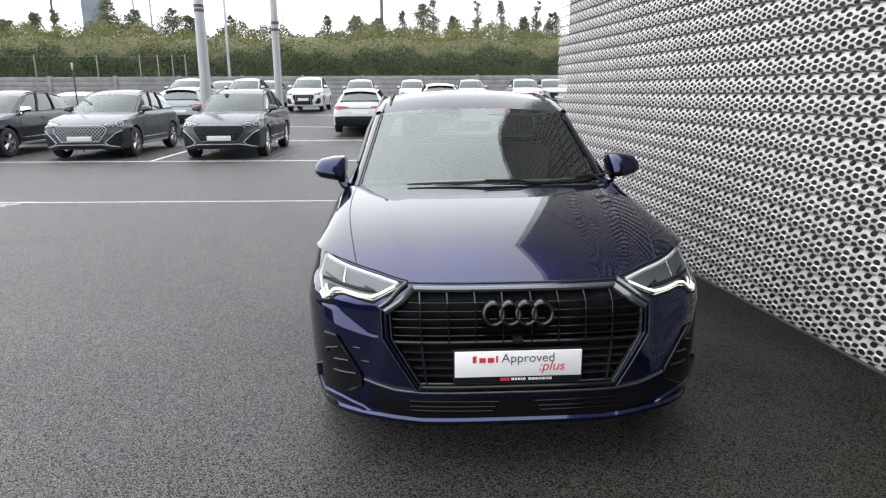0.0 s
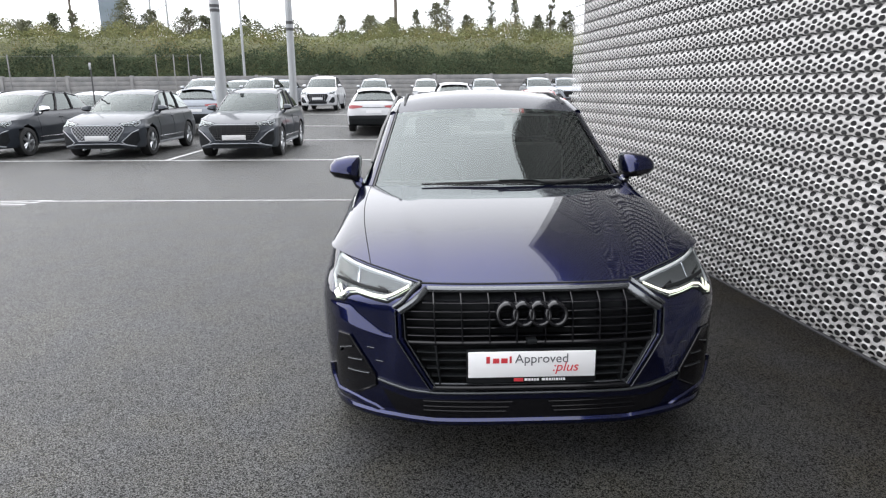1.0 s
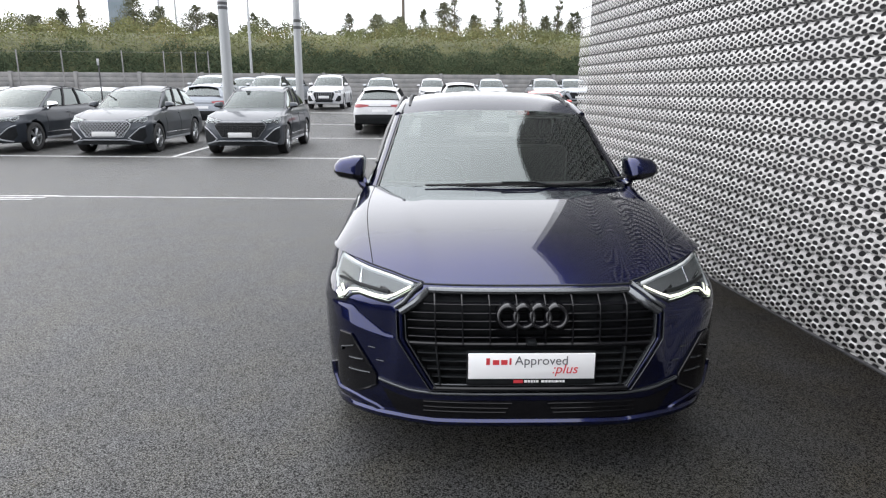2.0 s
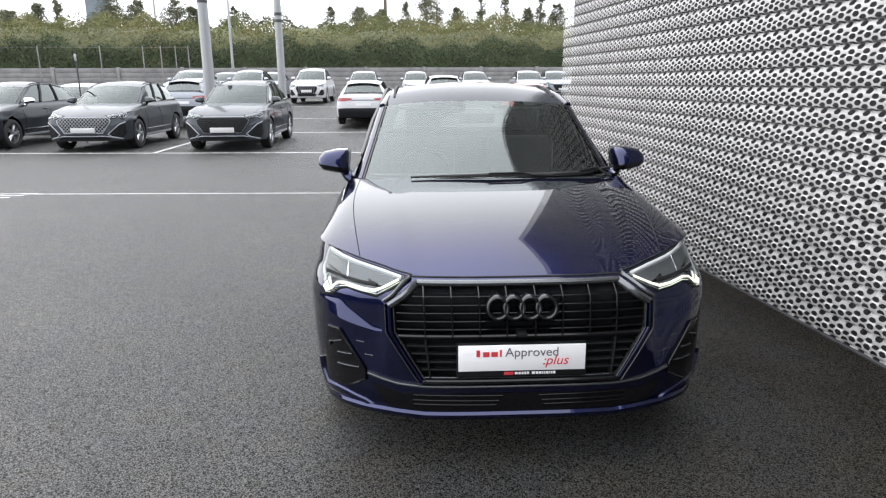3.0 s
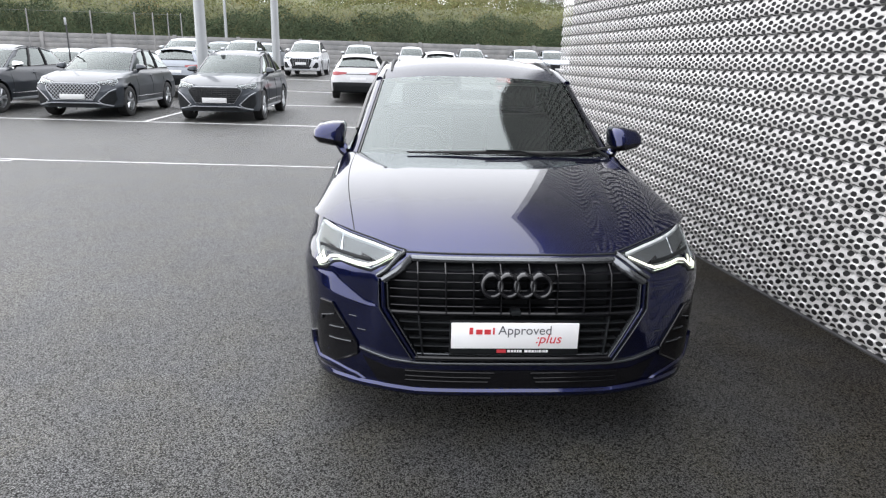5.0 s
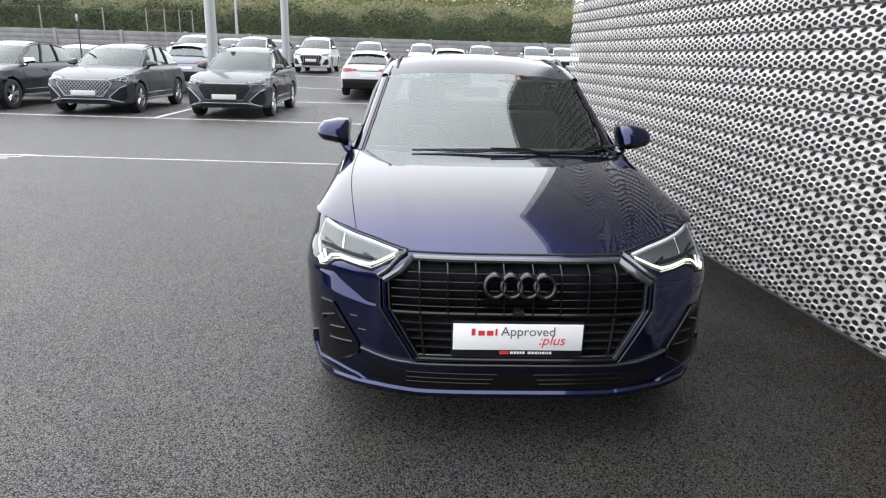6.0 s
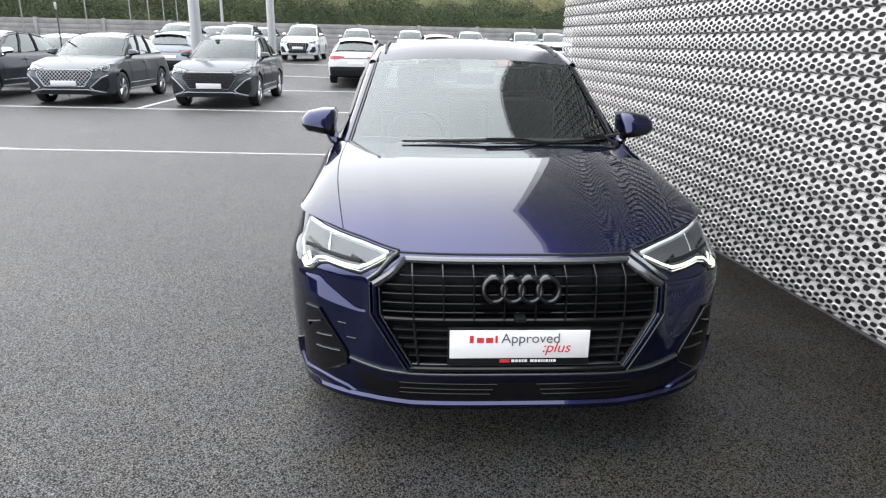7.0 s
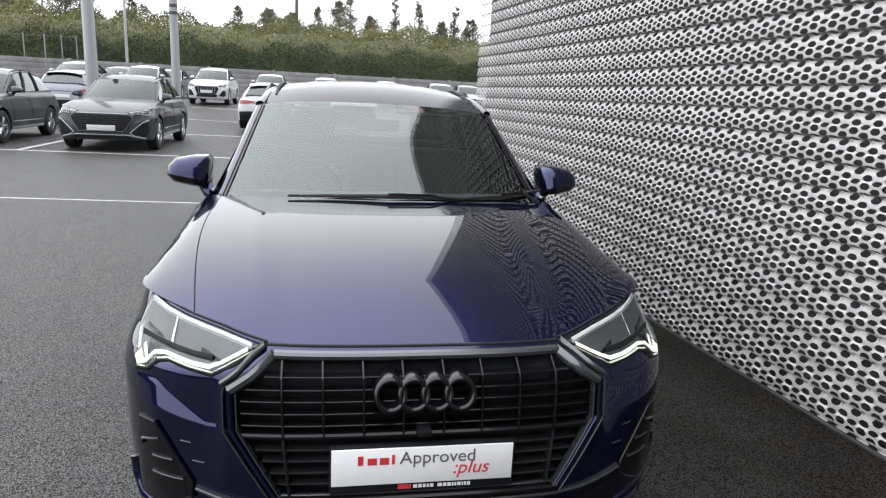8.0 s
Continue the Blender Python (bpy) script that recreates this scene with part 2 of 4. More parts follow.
def leaf_material(name, low, high, patchy=None, size=0.55):
    """Leaves that differ one by one and, over a metre or two, clump by clump; patchy: the colour of turning clumps."""
    m = material(name, high, 0.9, spec=0.15)
    t = m.node_tree
    g = t.nodes.new("ShaderNodeNewGeometry")
    clump = t.nodes.new("ShaderNodeTexNoise")
    clump.inputs["Scale"].default_value, clump.inputs["Detail"].default_value = size, 3.0
    t.links.new(g.outputs["Position"], clump.inputs["Vector"])
    spread = node(m, "ShaderNodeMapRange")
    for k, v in (("From Min", 0.36), ("From Max", 0.64)):
        spread.inputs[k].default_value = v
    t.links.new(clump.outputs["Fac"], spread.inputs["Value"])
    both = node(m, "ShaderNodeMix")
    both.inputs["Factor"].default_value = 0.62
    t.links.new(g.outputs["Random Per Island"], both.inputs["A"])
    t.links.new(spread.outputs["Result"], both.inputs["B"])
    r = t.nodes.new("ShaderNodeValToRGB")
    r.color_ramp.elements[0].color, r.color_ramp.elements[1].color = (*low, 1), (*high, 1)
    if patchy:
        r.color_ramp.elements[1].position = 0.72
        r.color_ramp.elements.new(0.92).color = (*patchy, 1)
    t.links.new(both.outputs["Result"], r.inputs["Fac"])
    t.links.new(r.outputs["Color"], t.nodes["Principled BSDF"].inputs["Base Color"])
    return m


LEAF = leaf_material("leaf_green", (0.034, 0.050, 0.030), (0.064, 0.086, 0.046))
LEAF_DRY = leaf_material("leaf_olive", (0.085, 0.105, 0.042), (0.150, 0.148, 0.062), (0.175, 0.130, 0.062), 0.42)
LEAF_TREE = leaf_material("leaf_grey_green", (0.065, 0.076, 0.048), (0.145, 0.145, 0.092))


# ---- mesh helpers ----
def part(name, bm, mat, parent=None, label="", smooth=35):
    bmesh.ops.recalc_face_normals(bm, faces=bm.faces)
    me = bpy.data.meshes.new(name)
    bm.to_mesh(me)
    bm.free()
    me.materials.append(mat)
    if smooth:
        me.shade_smooth()
        me.set_sharp_from_angle(angle=radians(smooth))
    ob = new(name, me)
    ob.parent = parent
    if label:
        tagged(ob, label)
    return ob


def thing(name, label, category, group="", kind="", m=None):
    ob = new(name)
    ob.empty_display_size = 0.1
    if m is not None:
        ob.matrix_basis = m
    return tagged(ob, label, category, group, kind)


def add_grid(bm, rows, close=False):
    vs = [[bm.verts.new(p) for p in row] for row in rows]
    for a, b in zip(vs, vs[1:]):
        n = len(a)
        for i in range(n if close else n - 1):
            j = (i + 1) % n
            quad = [a[i], a[j], b[j], b[i]]
            if len({tuple(round(c, 6) for c in v.co) for v in quad}) == 4:
                bm.faces.new(quad)
    return vs


def grid(rows, close=False):
    bm = bmesh.new()
    add_grid(bm, rows, close)
    bmesh.ops.remove_doubles(bm, verts=bm.verts, dist=1e-5)
    return bm


def add_box(bm, x0, x1, y0, y1, z0, z1, bevel=0.0):
    r = bmesh.ops.create_cube(bm, size=1, matrix=Matrix.LocRotScale(((x0 + x1) / 2, (y0 + y1) / 2, (z0 + z1) / 2), None, (x1 - x0, y1 - y0, z1 - z0)))
    if bevel:
        edges = list({e for v in r["verts"] for e in v.link_edges})
        bmesh.ops.bevel(bm, geom=edges, offset=bevel, segments=2, affect="EDGES", profile=0.5)
    return bm


def box(x0, x1, y0, y1, z0, z1, bevel=0.0):
    return add_box(bmesh.new(), x0, x1, y0, y1, z0, z1, bevel)


def add_tube(bm, points, radius, sides=6, cap=True):
    """A tube through points; radius is a number or one for each point."""
    pts = [Vector(p) for p in points]
    rad = radius if hasattr(radius, "__len__") else [radius] * len(pts)
    rings, side = [], None
    for i, p in enumerate(pts):
        d = (pts[min(i + 1, len(pts) - 1)] - pts[max(i - 1, 0)]).normalized()
        ref = side if side is not None else (Vector((0, 0, 1)) if abs(d.z) < 0.9 else Vector((1, 0, 0)))
        u = (ref - d * ref.dot(d)).normalized()
        side = u
        w = d.cross(u)
        rings.append([bm.verts.new(p + rad[i] * (math.cos(k) * u + math.sin(k) * w)) for k in (2 * math.pi * j / sides for j in range(sides))])
    for a, b in zip(rings, rings[1:]):
        for i in range(sides):
            j = (i + 1) % sides
            bm.faces.new((a[i], a[j], b[j], b[i]))
    if cap:
        bm.faces.new(rings[0][::-1])
        bm.faces.new(rings[-1])
    return bm


def tube(points, radius, sides=6):
    return add_tube(bmesh.new(), points, radius, sides)


def resample(path, step):
    out = []
    for a, b in zip(path, path[1:]):
        n = max(1, int(math.dist(a, b) / step))
        out += [tuple(p + (q - p) * i / n for p, q in zip(a, b)) for i in range(n)]
    return out + [tuple(path[-1])]


def lerp(t, xs, ys):
    return float(np.interp(t, xs, ys))


def patch(poly, surface, off=0.0, depth=0.02, step=0.05, back=1):
    """A panel with the outline poly in x and z, laid on y = surface(x, z), off proud of it, with edges that run depth inward."""
    bm = bmesh.new()
    bm.faces.new([bm.verts.new((x, 0, z)) for x, z in poly])
    bmesh.ops.triangulate(bm, faces=bm.faces)
    for axis in (0, 2):
        lo, hi = min(v.co[axis] for v in bm.verts), max(v.co[axis] for v in bm.verts)
        k = math.ceil(lo / step) * step
        while k < hi - 1e-4:
            co, no = Vector((0, 0, 0)), Vector((0, 0, 0))
            co[axis], no[axis] = k, 1
            bmesh.ops.bisect_plane(bm, geom=bm.verts[:] + bm.edges[:] + bm.faces[:], plane_co=co, plane_no=no, dist=1e-5)
            k += step
    for v in bm.verts:
        v.co.y = surface(v.co.x, v.co.z) - off * back
    if depth:
        edges = [e for e in bm.edges if e.is_boundary]
        for v in [g for g in bmesh.ops.extrude_edge_only(bm, edges=edges)["geom"] if isinstance(g, bmesh.types.BMVert)]:
            v.co.y += depth * back
    return bm


def add_strip(bm, path, surface, width, off=0.01, depth=0.02, back=1, step=0.03):
    """A bar along a path in x and z that lies on y = surface(x, z)."""
    pts = resample(path, step)
    rings = []
    for i, (x, z) in enumerate(pts):
        a, b = pts[max(i - 1, 0)], pts[min(i + 1, len(pts) - 1)]
        d = math.hypot(b[0] - a[0], b[1] - a[1]) or 1
        nx, nz = -(b[1] - a[1]) / d * width / 2, (b[0] - a[0]) / d * width / 2
        y = surface(x, z)
        c = min(0.3 * width, 0.6 * (off + depth))
        k = 1 - 2 * c / width
        ring = ((-1, depth), (-1, c - off), (-k, -off), (k, -off), (1, c - off), (1, depth))
        rings.append([bm.verts.new((x + nx * q, y + d * back, z + nz * q)) for q, d in ring])
    for a, b in zip(rings, rings[1:]):
        for i in range(6):
            bm.faces.new((a[i], a[(i + 1) % 6], b[(i + 1) % 6], b[i]))
    bm.faces.new(rings[0][::-1])
    bm.faces.new(rings[-1])
    return bm


def strip(path, surface, width, **k):
    return add_strip(bmesh.new(), path, surface, width, **k)


def flip(poly, s):
    return [(x * s, z) for x, z in poly]


def rise(y):
    """The height of the ground, which climbs to a plateau behind the second row of bays."""
    t = min(1.0, max(0.0, (y - 21.5) / 8.5))
    return 0.72 * t * t * (3 - 2 * t)


# ---- cars ----
LEN = 4.45


def half_width(z):
    return lerp(z, (0.15, 0.3, 0.5, 0.7, 0.85, 0.95, 1.0, 1.05, 1.12), (0.85, 0.895, 0.912, 0.92, 0.890, 0.868, 0.85, 0.805, 0.79))


def nose(z):
    return lerp(z, (0.1, 0.2, 0.26, 0.35, 0.5, 0.62, 0.72, 0.765, 0.8, 0.86, 0.95, 1.05), (0.12, 0.07, 0.03, 0.02, 0.03, 0.045, 0.066, 0.083, 0.16, 0.25, 0.4, 0.5))


def tail(z):
    return lerp(z, (0.15, 0.3, 0.5, 0.65, 0.8, 1.0, 1.12), (0.16, 0.04, 0.0, 0.02, 0.05, 0.12, 0.2))


def arc(s, depth, p=3.0):
    return depth * (1 - max(0.0, 1 - min(1.0, abs(s)) ** p) ** (1 / p))


def wedge_low(ax):
    return 0.603 + max(0.0, 0.25 * (ax - 0.60))


def wedge_top(ax):
    return min(0.715, max(0.612, 0.61 + 0.70 * (ax - 0.604)))


def cheek(ax, z):
    """The nose's depth beside the grille: a wedge that faces the sky between two steep faces."""
    low, high, top = wedge_low(ax), wedge_top(ax), 0.765
    y1 = nose(top) - 0.13 * (top - high)
    y0 = y1 - 0.52 * (high - low)
    return lerp(z, (0.42, low, high, top), (nose(0.42), y0, y1, nose(top))) if 0.42 < z < top else nose(z)


def front(x, z):
    ax = abs(x)
    s = min(1.0, ax / half_width(z))
    w = min(1.0, max(0.0, (ax - 0.545) / 0.04)) * min(1.0, max(0.0, (0.98 - s) / 0.05))
    w = w * w * (3 - 2 * w)
    return arc(s, 0.75, lerp(z, (0.745, 0.80), (3.5, 3.0))) + (nose(z) * (1 - w) + cheek(ax, z) * w) * (1 - 0.6 * s ** 6)


def rear(x, z):
    return LEN - arc(min(1.0, abs(x) / half_width(z)), 0.34) - tail(z)


def top_front(s):
    return lerp(abs(s), (0, 0.44, 0.50, 0.64, 0.763, 0.83, 0.91, 1), (0.812, 0.812, 0.8145, 0.842, 0.860, 0.8735, 0.8925, 0.90))


def belt(y):
    return lerp(y, (0.88, 1.0, 1.15, 1.3, 1.454, 2.0, 3.5, 4.45), (0.90, 0.913, 0.938, 0.984, 1.048, 1.065, 1.10, 1.12))


SPLIT = 0.757


def cowl(s):
    g = abs(s) * 0.93 / SPLIT if abs(s) <= SPLIT else 0.93 + (abs(s) - SPLIT) / (1 - SPLIT) * 0.07
    x = math.copysign(0.805 * g, s)
    return Vector((x, 1.30 + 0.13 * (x / 0.74) ** 2, 1.062 - 0.012 * (x / 0.74) ** 2))


def hood_point(s, v):
    z0 = top_front(s)
    x0 = s * half_width(z0)
    a, b = Vector((x0, front(x0, z0), z0)), cowl(s)
    p = a.lerp(b, v)
    g = max(0.0, (abs(s) - SPLIT) / (1 - SPLIT))
    climb = (1 - g) * (0.6 * v + 0.4 * (1 - (1 - v) ** 3.5)) + g * (1 - (1 - v) ** 0.9)
    p.z = a.z + (b.z - a.z) * climb + 0.012 * math.sin(math.pi * v) * (1 - abs(s) ** 2)
    p.z += (0.012 * math.sin(math.pi * g) - 0.03 * g * g) * math.sin(math.pi * v)
    bow = (abs(s) / SPLIT) ** 3 if g == 0 else 1 - g
    p.x += math.copysign(0.034 * bow * math.sin(math.pi * v), s)
    p.x += math.copysign(g * g * (half_width(p.z) - abs(p.x)), s)
    crease = math.exp(-((abs(s) - 0.50 - 0.08 * v) / 0.05) ** 2)
    p.z += 0.007 * crease * math.sin(math.pi * min(1, v * 1.1))
    return p


ARCHES = (0.90, 3.58)
WHEEL_R = 0.355


def within(poly, x, z):
    """Whether x, z lies inside the outline poly."""
    odd = False
    for (x0, z0), (x1, z1) in zip(poly, poly[1:] + poly[:1]):
        if (z0 > z) != (z1 > z) and x < x0 + (x1 - x0) * (z - z0) / (z1 - z0):
            odd = not odd
    return odd


def shell_mesh(n=26, opening=()):
    """Fascia, flanks and tail as one skin, with open wheel arches and a hole in the nose for the grille."""
    sins = [math.sin(radians(a)) for a in range(-90, 91, 5 if n < 40 else 1)]
    loop = [("f", s) for s in sins]
    loop += [("r", y) for y in np.arange(1.0, 3.95, 0.05)]
    loop += [("b", -s) for s in sins]
    loop += [("l", y) for y in np.arange(3.9, 0.98, -0.05)]
    rows = []
    for k in range(n + 1):
        t, row = k / n, []
        for kind, q in loop:
            low = 0.245
            if kind == "f":
                ax = abs(q) * 0.913
                z = lerp(k, (0, round(0.58 * n), round(0.75 * n), round(0.86 * n), n), (low, wedge_low(ax), wedge_top(ax), 0.765, top_front(q)))
                x = q * half_width(z)
                row.append((x, front(x, z), z))
            elif kind == "b":
                z = low + 0.06 + (1.12 - low - 0.06) * t
                x = q * half_width(z)
                row.append((x, rear(x, z), z))
            else:
                z = low + 0.03 + (belt(q) - low - 0.03) * t
                row.append((half_width(z) * (1 if kind == "r" else -1), q, z))
        rows.append(row)
    bm = grid(rows, close=True)
    hub = WHEEL_R + 0.0
    doomed = []
    for yc in ARCHES:
        rad = WHEEL_R + 0.055
        for v in bm.verts:
            if abs(v.co.x) > 0.6 and abs(v.co.y - yc) < 0.6:
                d = math.hypot(v.co.y - yc, v.co.z - hub)
                if rad - 0.035 < d < rad + 0.025:
                    v.co.y, v.co.z = yc + (v.co.y - yc) * rad / d, hub + (v.co.z - hub) * rad / d
        for f in bm.faces:
            c = f.calc_center_median()
            if abs(c.x) > 0.6 and math.hypot(c.y - yc, c.z - hub) < rad - 0.002 and c.y > 0.42:
                doomed.append(f)
    for f in bm.faces if opening else ():
        c = f.calc_center_median()
        if c.y < 0.6 and within(opening, c.x, c.z):
            doomed.append(f)
    bmesh.ops.delete(bm, geom=list(set(doomed)), context="FACES")
    edges = [e for e in bm.edges if e.is_boundary and max(v.co.z for v in e.verts) < 0.8 and min(v.co.y for v in e.verts) > 0.3]
    for v in [g for g in bmesh.ops.extrude_edge_only(bm, edges=edges)["geom"] if isinstance(g, bmesh.types.BMVert)]:
        v.co.x *= 0.93
    return bm


def hood_mesh(s0, s1, n=36, lift=0.0):
    rows = []
    for j in range(25):
        v = j / 24
        rows.append([hood_point(s0 + (s1 - s0) * i / n, v) + Vector((0, 0, lift)) for i in range(n + 1)])
    return grid(rows)


def roof_centre(y):
    return lerp(y, (2.076, 2.2, 2.4, 2.6, 2.8, 3.2, 3.6, 3.9), (1.480, 1.521, 1.569, 1.594, 1.606, 1.60, 1.572, 1.53))


def roof_side(y):
    return lerp(y, (2.076, 2.125, 2.4, 2.8, 3.3, 3.9), (1.436, 1.449, 1.520, 1.555, 1.54, 1.47))


def roof_half(y):
    return lerp(y, (2.07, 2.4, 3.2, 3.9), (0.60, 0.608, 0.59, 0.54))


def header(x):
    return 2.076 + 0.0488 * abs(x / 0.60) ** 2.87


def screen_point(u, v, even=False):
    """On the windscreen: u from -1 to 1 across, v from 0 at the cowl to 1 at the header."""
    a = cowl(u * 0.745)
    a.z -= 0.002
    x = u * 0.62
    b = Vector((x, header(x), 1.480 - 0.033 * abs(u) ** 2.87))
    p = a.lerp(b, v)
    if even:
        return p + Vector((0, -0.3, 0.5)) * 0.025 * math.sin(math.pi * v) * (1 - 0.7 * u * u)
    p += Vector((0, -0.3, 0.5)) * (0.032 * math.sin(math.pi * v) - 0.0242 * v * (1 - v ** 8)) * math.exp(-5.36 * u * u)
    return p


def wheel(parent, x, y, sgn):
    """A tyre and a ten-spoke alloy rim, turning about x."""
    hub = Vector((x, y, WHEEL_R))
    profile = [(-0.11, 0.235), (-0.118, 0.29), (-0.10, 0.345), (-0.05, 0.355), (0.05, 0.355), (0.10, 0.345), (0.118, 0.29), (0.11, 0.235)]
    rows = [[hub + Vector((px, pr * math.cos(a), pr * math.sin(a))) for a in (2 * math.pi * i / 36 for i in range(36))] for px, pr in profile]
    whole = thing("wheel", "", "")
    whole.parent = parent
    part("tyre", grid(rows, close=True), RUBBER, whole)
    bm = bmesh.new()
    rim = [(sgn * 0.09, 0.24), (sgn * 0.10, 0.225), (sgn * 0.03, 0.21), (-sgn * 0.08, 0.215)]
    add_grid(bm, [[hub + Vector((px, pr * math.cos(a), pr * math.sin(a))) for a in (2 * math.pi * i / 36 for i in range(36))] for px, pr in rim], close=True)
    for i in range(5):
        for da in (-0.16, 0.16):
            a, b = 2 * math.pi * i / 5 + da * 0.3, 2 * math.pi * i / 5 + da
            p = [hub + Vector((sgn * 0.075, 0.04 * math.cos(a), 0.04 * math.sin(a))), hub + Vector((sgn * 0.085, 0.225 * math.cos(b), 0.225 * math.sin(b)))]
            add_tube(bm, p, [0.03, 0.017], 5)
    add_tube(bm, [hub + Vector((sgn * 0.05, 0, 0)), hub + Vector((sgn * 0.1, 0, 0))], 0.055, 16)
    part("rim", bm, RIM, whole)
    bm = bmesh.new()
    add_tube(bm, [hub + Vector((sgn * 0.0, 0, 0)), hub + Vector((sgn * 0.02, 0, 0))], 0.17, 24)
    part("brake_disc", bm, SATIN, whole)
    return whole


HEADLIGHT = [(0.455, 0.808), (0.517, 0.82), (0.585, 0.835), (0.69, 0.853), (0.75, 0.866), (0.822, 0.885), (0.848, 0.8), (0.8294, 0.7698), (0.815, 0.7356), (0.7771, 0.7441), (0.7528, 0.7675), (0.7209, 0.7721), (0.6549, 0.766), (0.5885, 0.7592), (0.5474, 0.7748)]


def greenhouse(car, body, roof_paint, screen=None, rear_glass=None, even=False):
    """Glass, roof, pillars, rails and cabin; even: a screen with the same bow all over."""
    rows = [[screen_point(i / 14 - 1, j / 12, even) for i in range(29)] for j in range(13)]
    ob = part("windscreen", grid(rows), screen or SCREEN, car, "clear laminated windscreen")
    ob.visible_shadow = False
    rows = [[screen_point(i / 14 - 1, v, even) + Vector((0, 0.004, -0.005)) for i in range(29)] for v in (0.0, 0.03, 0.06)]
    part("windscreen_border", grid(rows), GLOSS_BLACK, car, "black ceramic border")
    rows = []
    ys = np.linspace(2.07, 3.9, 21)
    for y in ys:
        row = []
        for i in range(-10, 11):
            u = i / 10
            yy = max(y, header(u * 0.60)) if y < 2.2 else y
            row.append((u * roof_half(yy), yy, roof_side(yy) + (roof_centre(yy) - roof_side(yy)) * (1 - abs(u) ** 2.4)))
        rows.append(row)
    part("roof", grid(rows), roof_paint, car)
    for s in (-1, 1):
        low = [(s * (half_width(belt(y)) - 0.012), y, belt(y) + 0.005) for y in np.arange(1.5, 4.05, 0.1)]
        high = []
        for i, (x, y, z) in enumerate(low):
            yr = 2.13 + (y - 1.5) / 2.5 * 1.72
            high.append((s * (roof_half(yr) + 0.004), yr, roof_side(yr) - 0.006))
        mid = [tuple((a + b) / 2 + d for a, b, d in zip(p, q, (s * 0.018, 0, 0))) for p, q in zip(low, high)]
        part("side_window", grid([low, mid, high]), TINTED, car, "dark side glass")
        edge = [screen_point(s, v, even) for v in np.linspace(0, 1, 7)]
        rows = [[p + Vector((s * dx, dy, dz)) for p in edge] for dx, dy, dz in ((0.003, 0.006, -0.006), (0.006, 0.0, 0.004), (0.020, 0.010, 0.005), (0.034, 0.026, 0.003), (0.043, 0.05, -0.003), (0.045, 0.10, -0.018))]
        part("roof_pillar", grid(rows if s > 0 else rows[::-1]), body, car)
        side = [edge[-1] + Vector((s * 0.018, 0.016, -0.004)), Vector((s * 0.612, 2.35, 1.497)), Vector((s * 0.600, 2.8, 1.537)), Vector((s * 0.582, 3.4, 1.515)), Vector((s * 0.56, 3.85, 1.455))]
        part("roof_side", tube(side, [0.024, 0.022, 0.022, 0.022, 0.024], 12), body, car)
        rows = [[screen_point(s * u, v, even) + Vector((0, -0.004, 0.005)) for v in np.linspace(0, 1, 13)] for u in (0.985, 0.993, 1.0)]
        part("screen_edge", grid(rows), GLOSS_BLACK, car, "black screen edge")
        for k in (9, 17):
            part("door_pillar", tube([Vector(low[k]) + Vector((s * 0.006, 0, 0)), Vector(mid[k]) + Vector((s * 0.006, 0, 0)), Vector(high[k]) + Vector((s * 0.006, 0, 0))], 0.035, 6), GLOSS_BLACK, car)
        edge = [Vector((s * 0.665, 4.20, 1.125)), Vector((s * 0.585, 4.065, 1.31)), Vector((s * 0.505, 3.93, 1.482))]
        last = [Vector(low[-1]), Vector(mid[-1]), Vector(high[-1])]
        bulge = [(p + q) / 2 + Vector((s * 0.022, 0.022, 0)) for p, q in zip(last, edge)]
        part("rear_pillar", grid([last, bulge, edge]), body, car)
        part("waist_trim", tube([Vector(p) + Vector((s * 0.01, 0, 0)) for p in low], 0.011, 5), GLOSS_BLACK, car)
        pts = [Vector((s * (roof_half(y) - 0.045), y, roof_side(y) + 0.020 * (1 if 0 < i < 9 else 0.2))) for i, y in enumerate(np.linspace(2.3, 3.7, 10))]
        part("roof_rail", tube(pts, 0.010, 6), BLACK, car, "black roof rail")
    rows = []
    for j in range(7):
        v = j / 6
        rows.append([(u * (0.665 - 0.16 * v), 4.20 - 0.27 * v + 0.05 * (1 - u * u), 1.125 + 0.357 * v + 0.02 * v * (1 - u * u)) for u in (i / 8 - 1 for i in range(17))])
    part("rear_window", grid(rows), rear_glass or TINTED, car, "dark rear glass")
    for v0, v1 in ((0.0, 0.10), (0.86, 1.0)):
        rows = [[(u * (0.667 - 0.16 * v), 4.205 - 0.27 * v + 0.05 * (1 - u * u), 1.128 + 0.357 * v + 0.02 * v * (1 - u * u)) for u in (i / 8 - 1 for i in range(17))] for v in (v0, v1)]
        part("window_border", grid(rows), GLOSS_BLACK, car, "black border")
    rows = []
    for y, dz in ((3.84, 0.004), (3.95, -0.006), (4.05, -0.026), (4.05, -0.046), (3.93, -0.05)):
        rows.append([(u * 0.545, y + 0.03 * (1 - u * u), roof_side(3.9) + 0.06 * (1 - abs(u) ** 2.6) + dz) for u in (i / 8 - 1 for i in range(17))])
    part("rear_spoiler", grid(rows), body, car)
    rows = [[], [], []]
    for i in range(17):
        u = math.sin(radians(-90 + 11.25 * i))
        x = u * half_width(1.12)
        a, b = Vector((x, rear(x, 1.12), 1.12)), Vector((u * 0.69, 4.19 + 0.045 * (1 - u * u), 1.122))
        for k, q in enumerate((0.0, 0.5, 1.0)):
            rows[k].append(a.lerp(b, q) + Vector((0, 0, 0.012 * math.sin(math.pi * q))))
    part("tailgate_top", grid(rows), body, car)
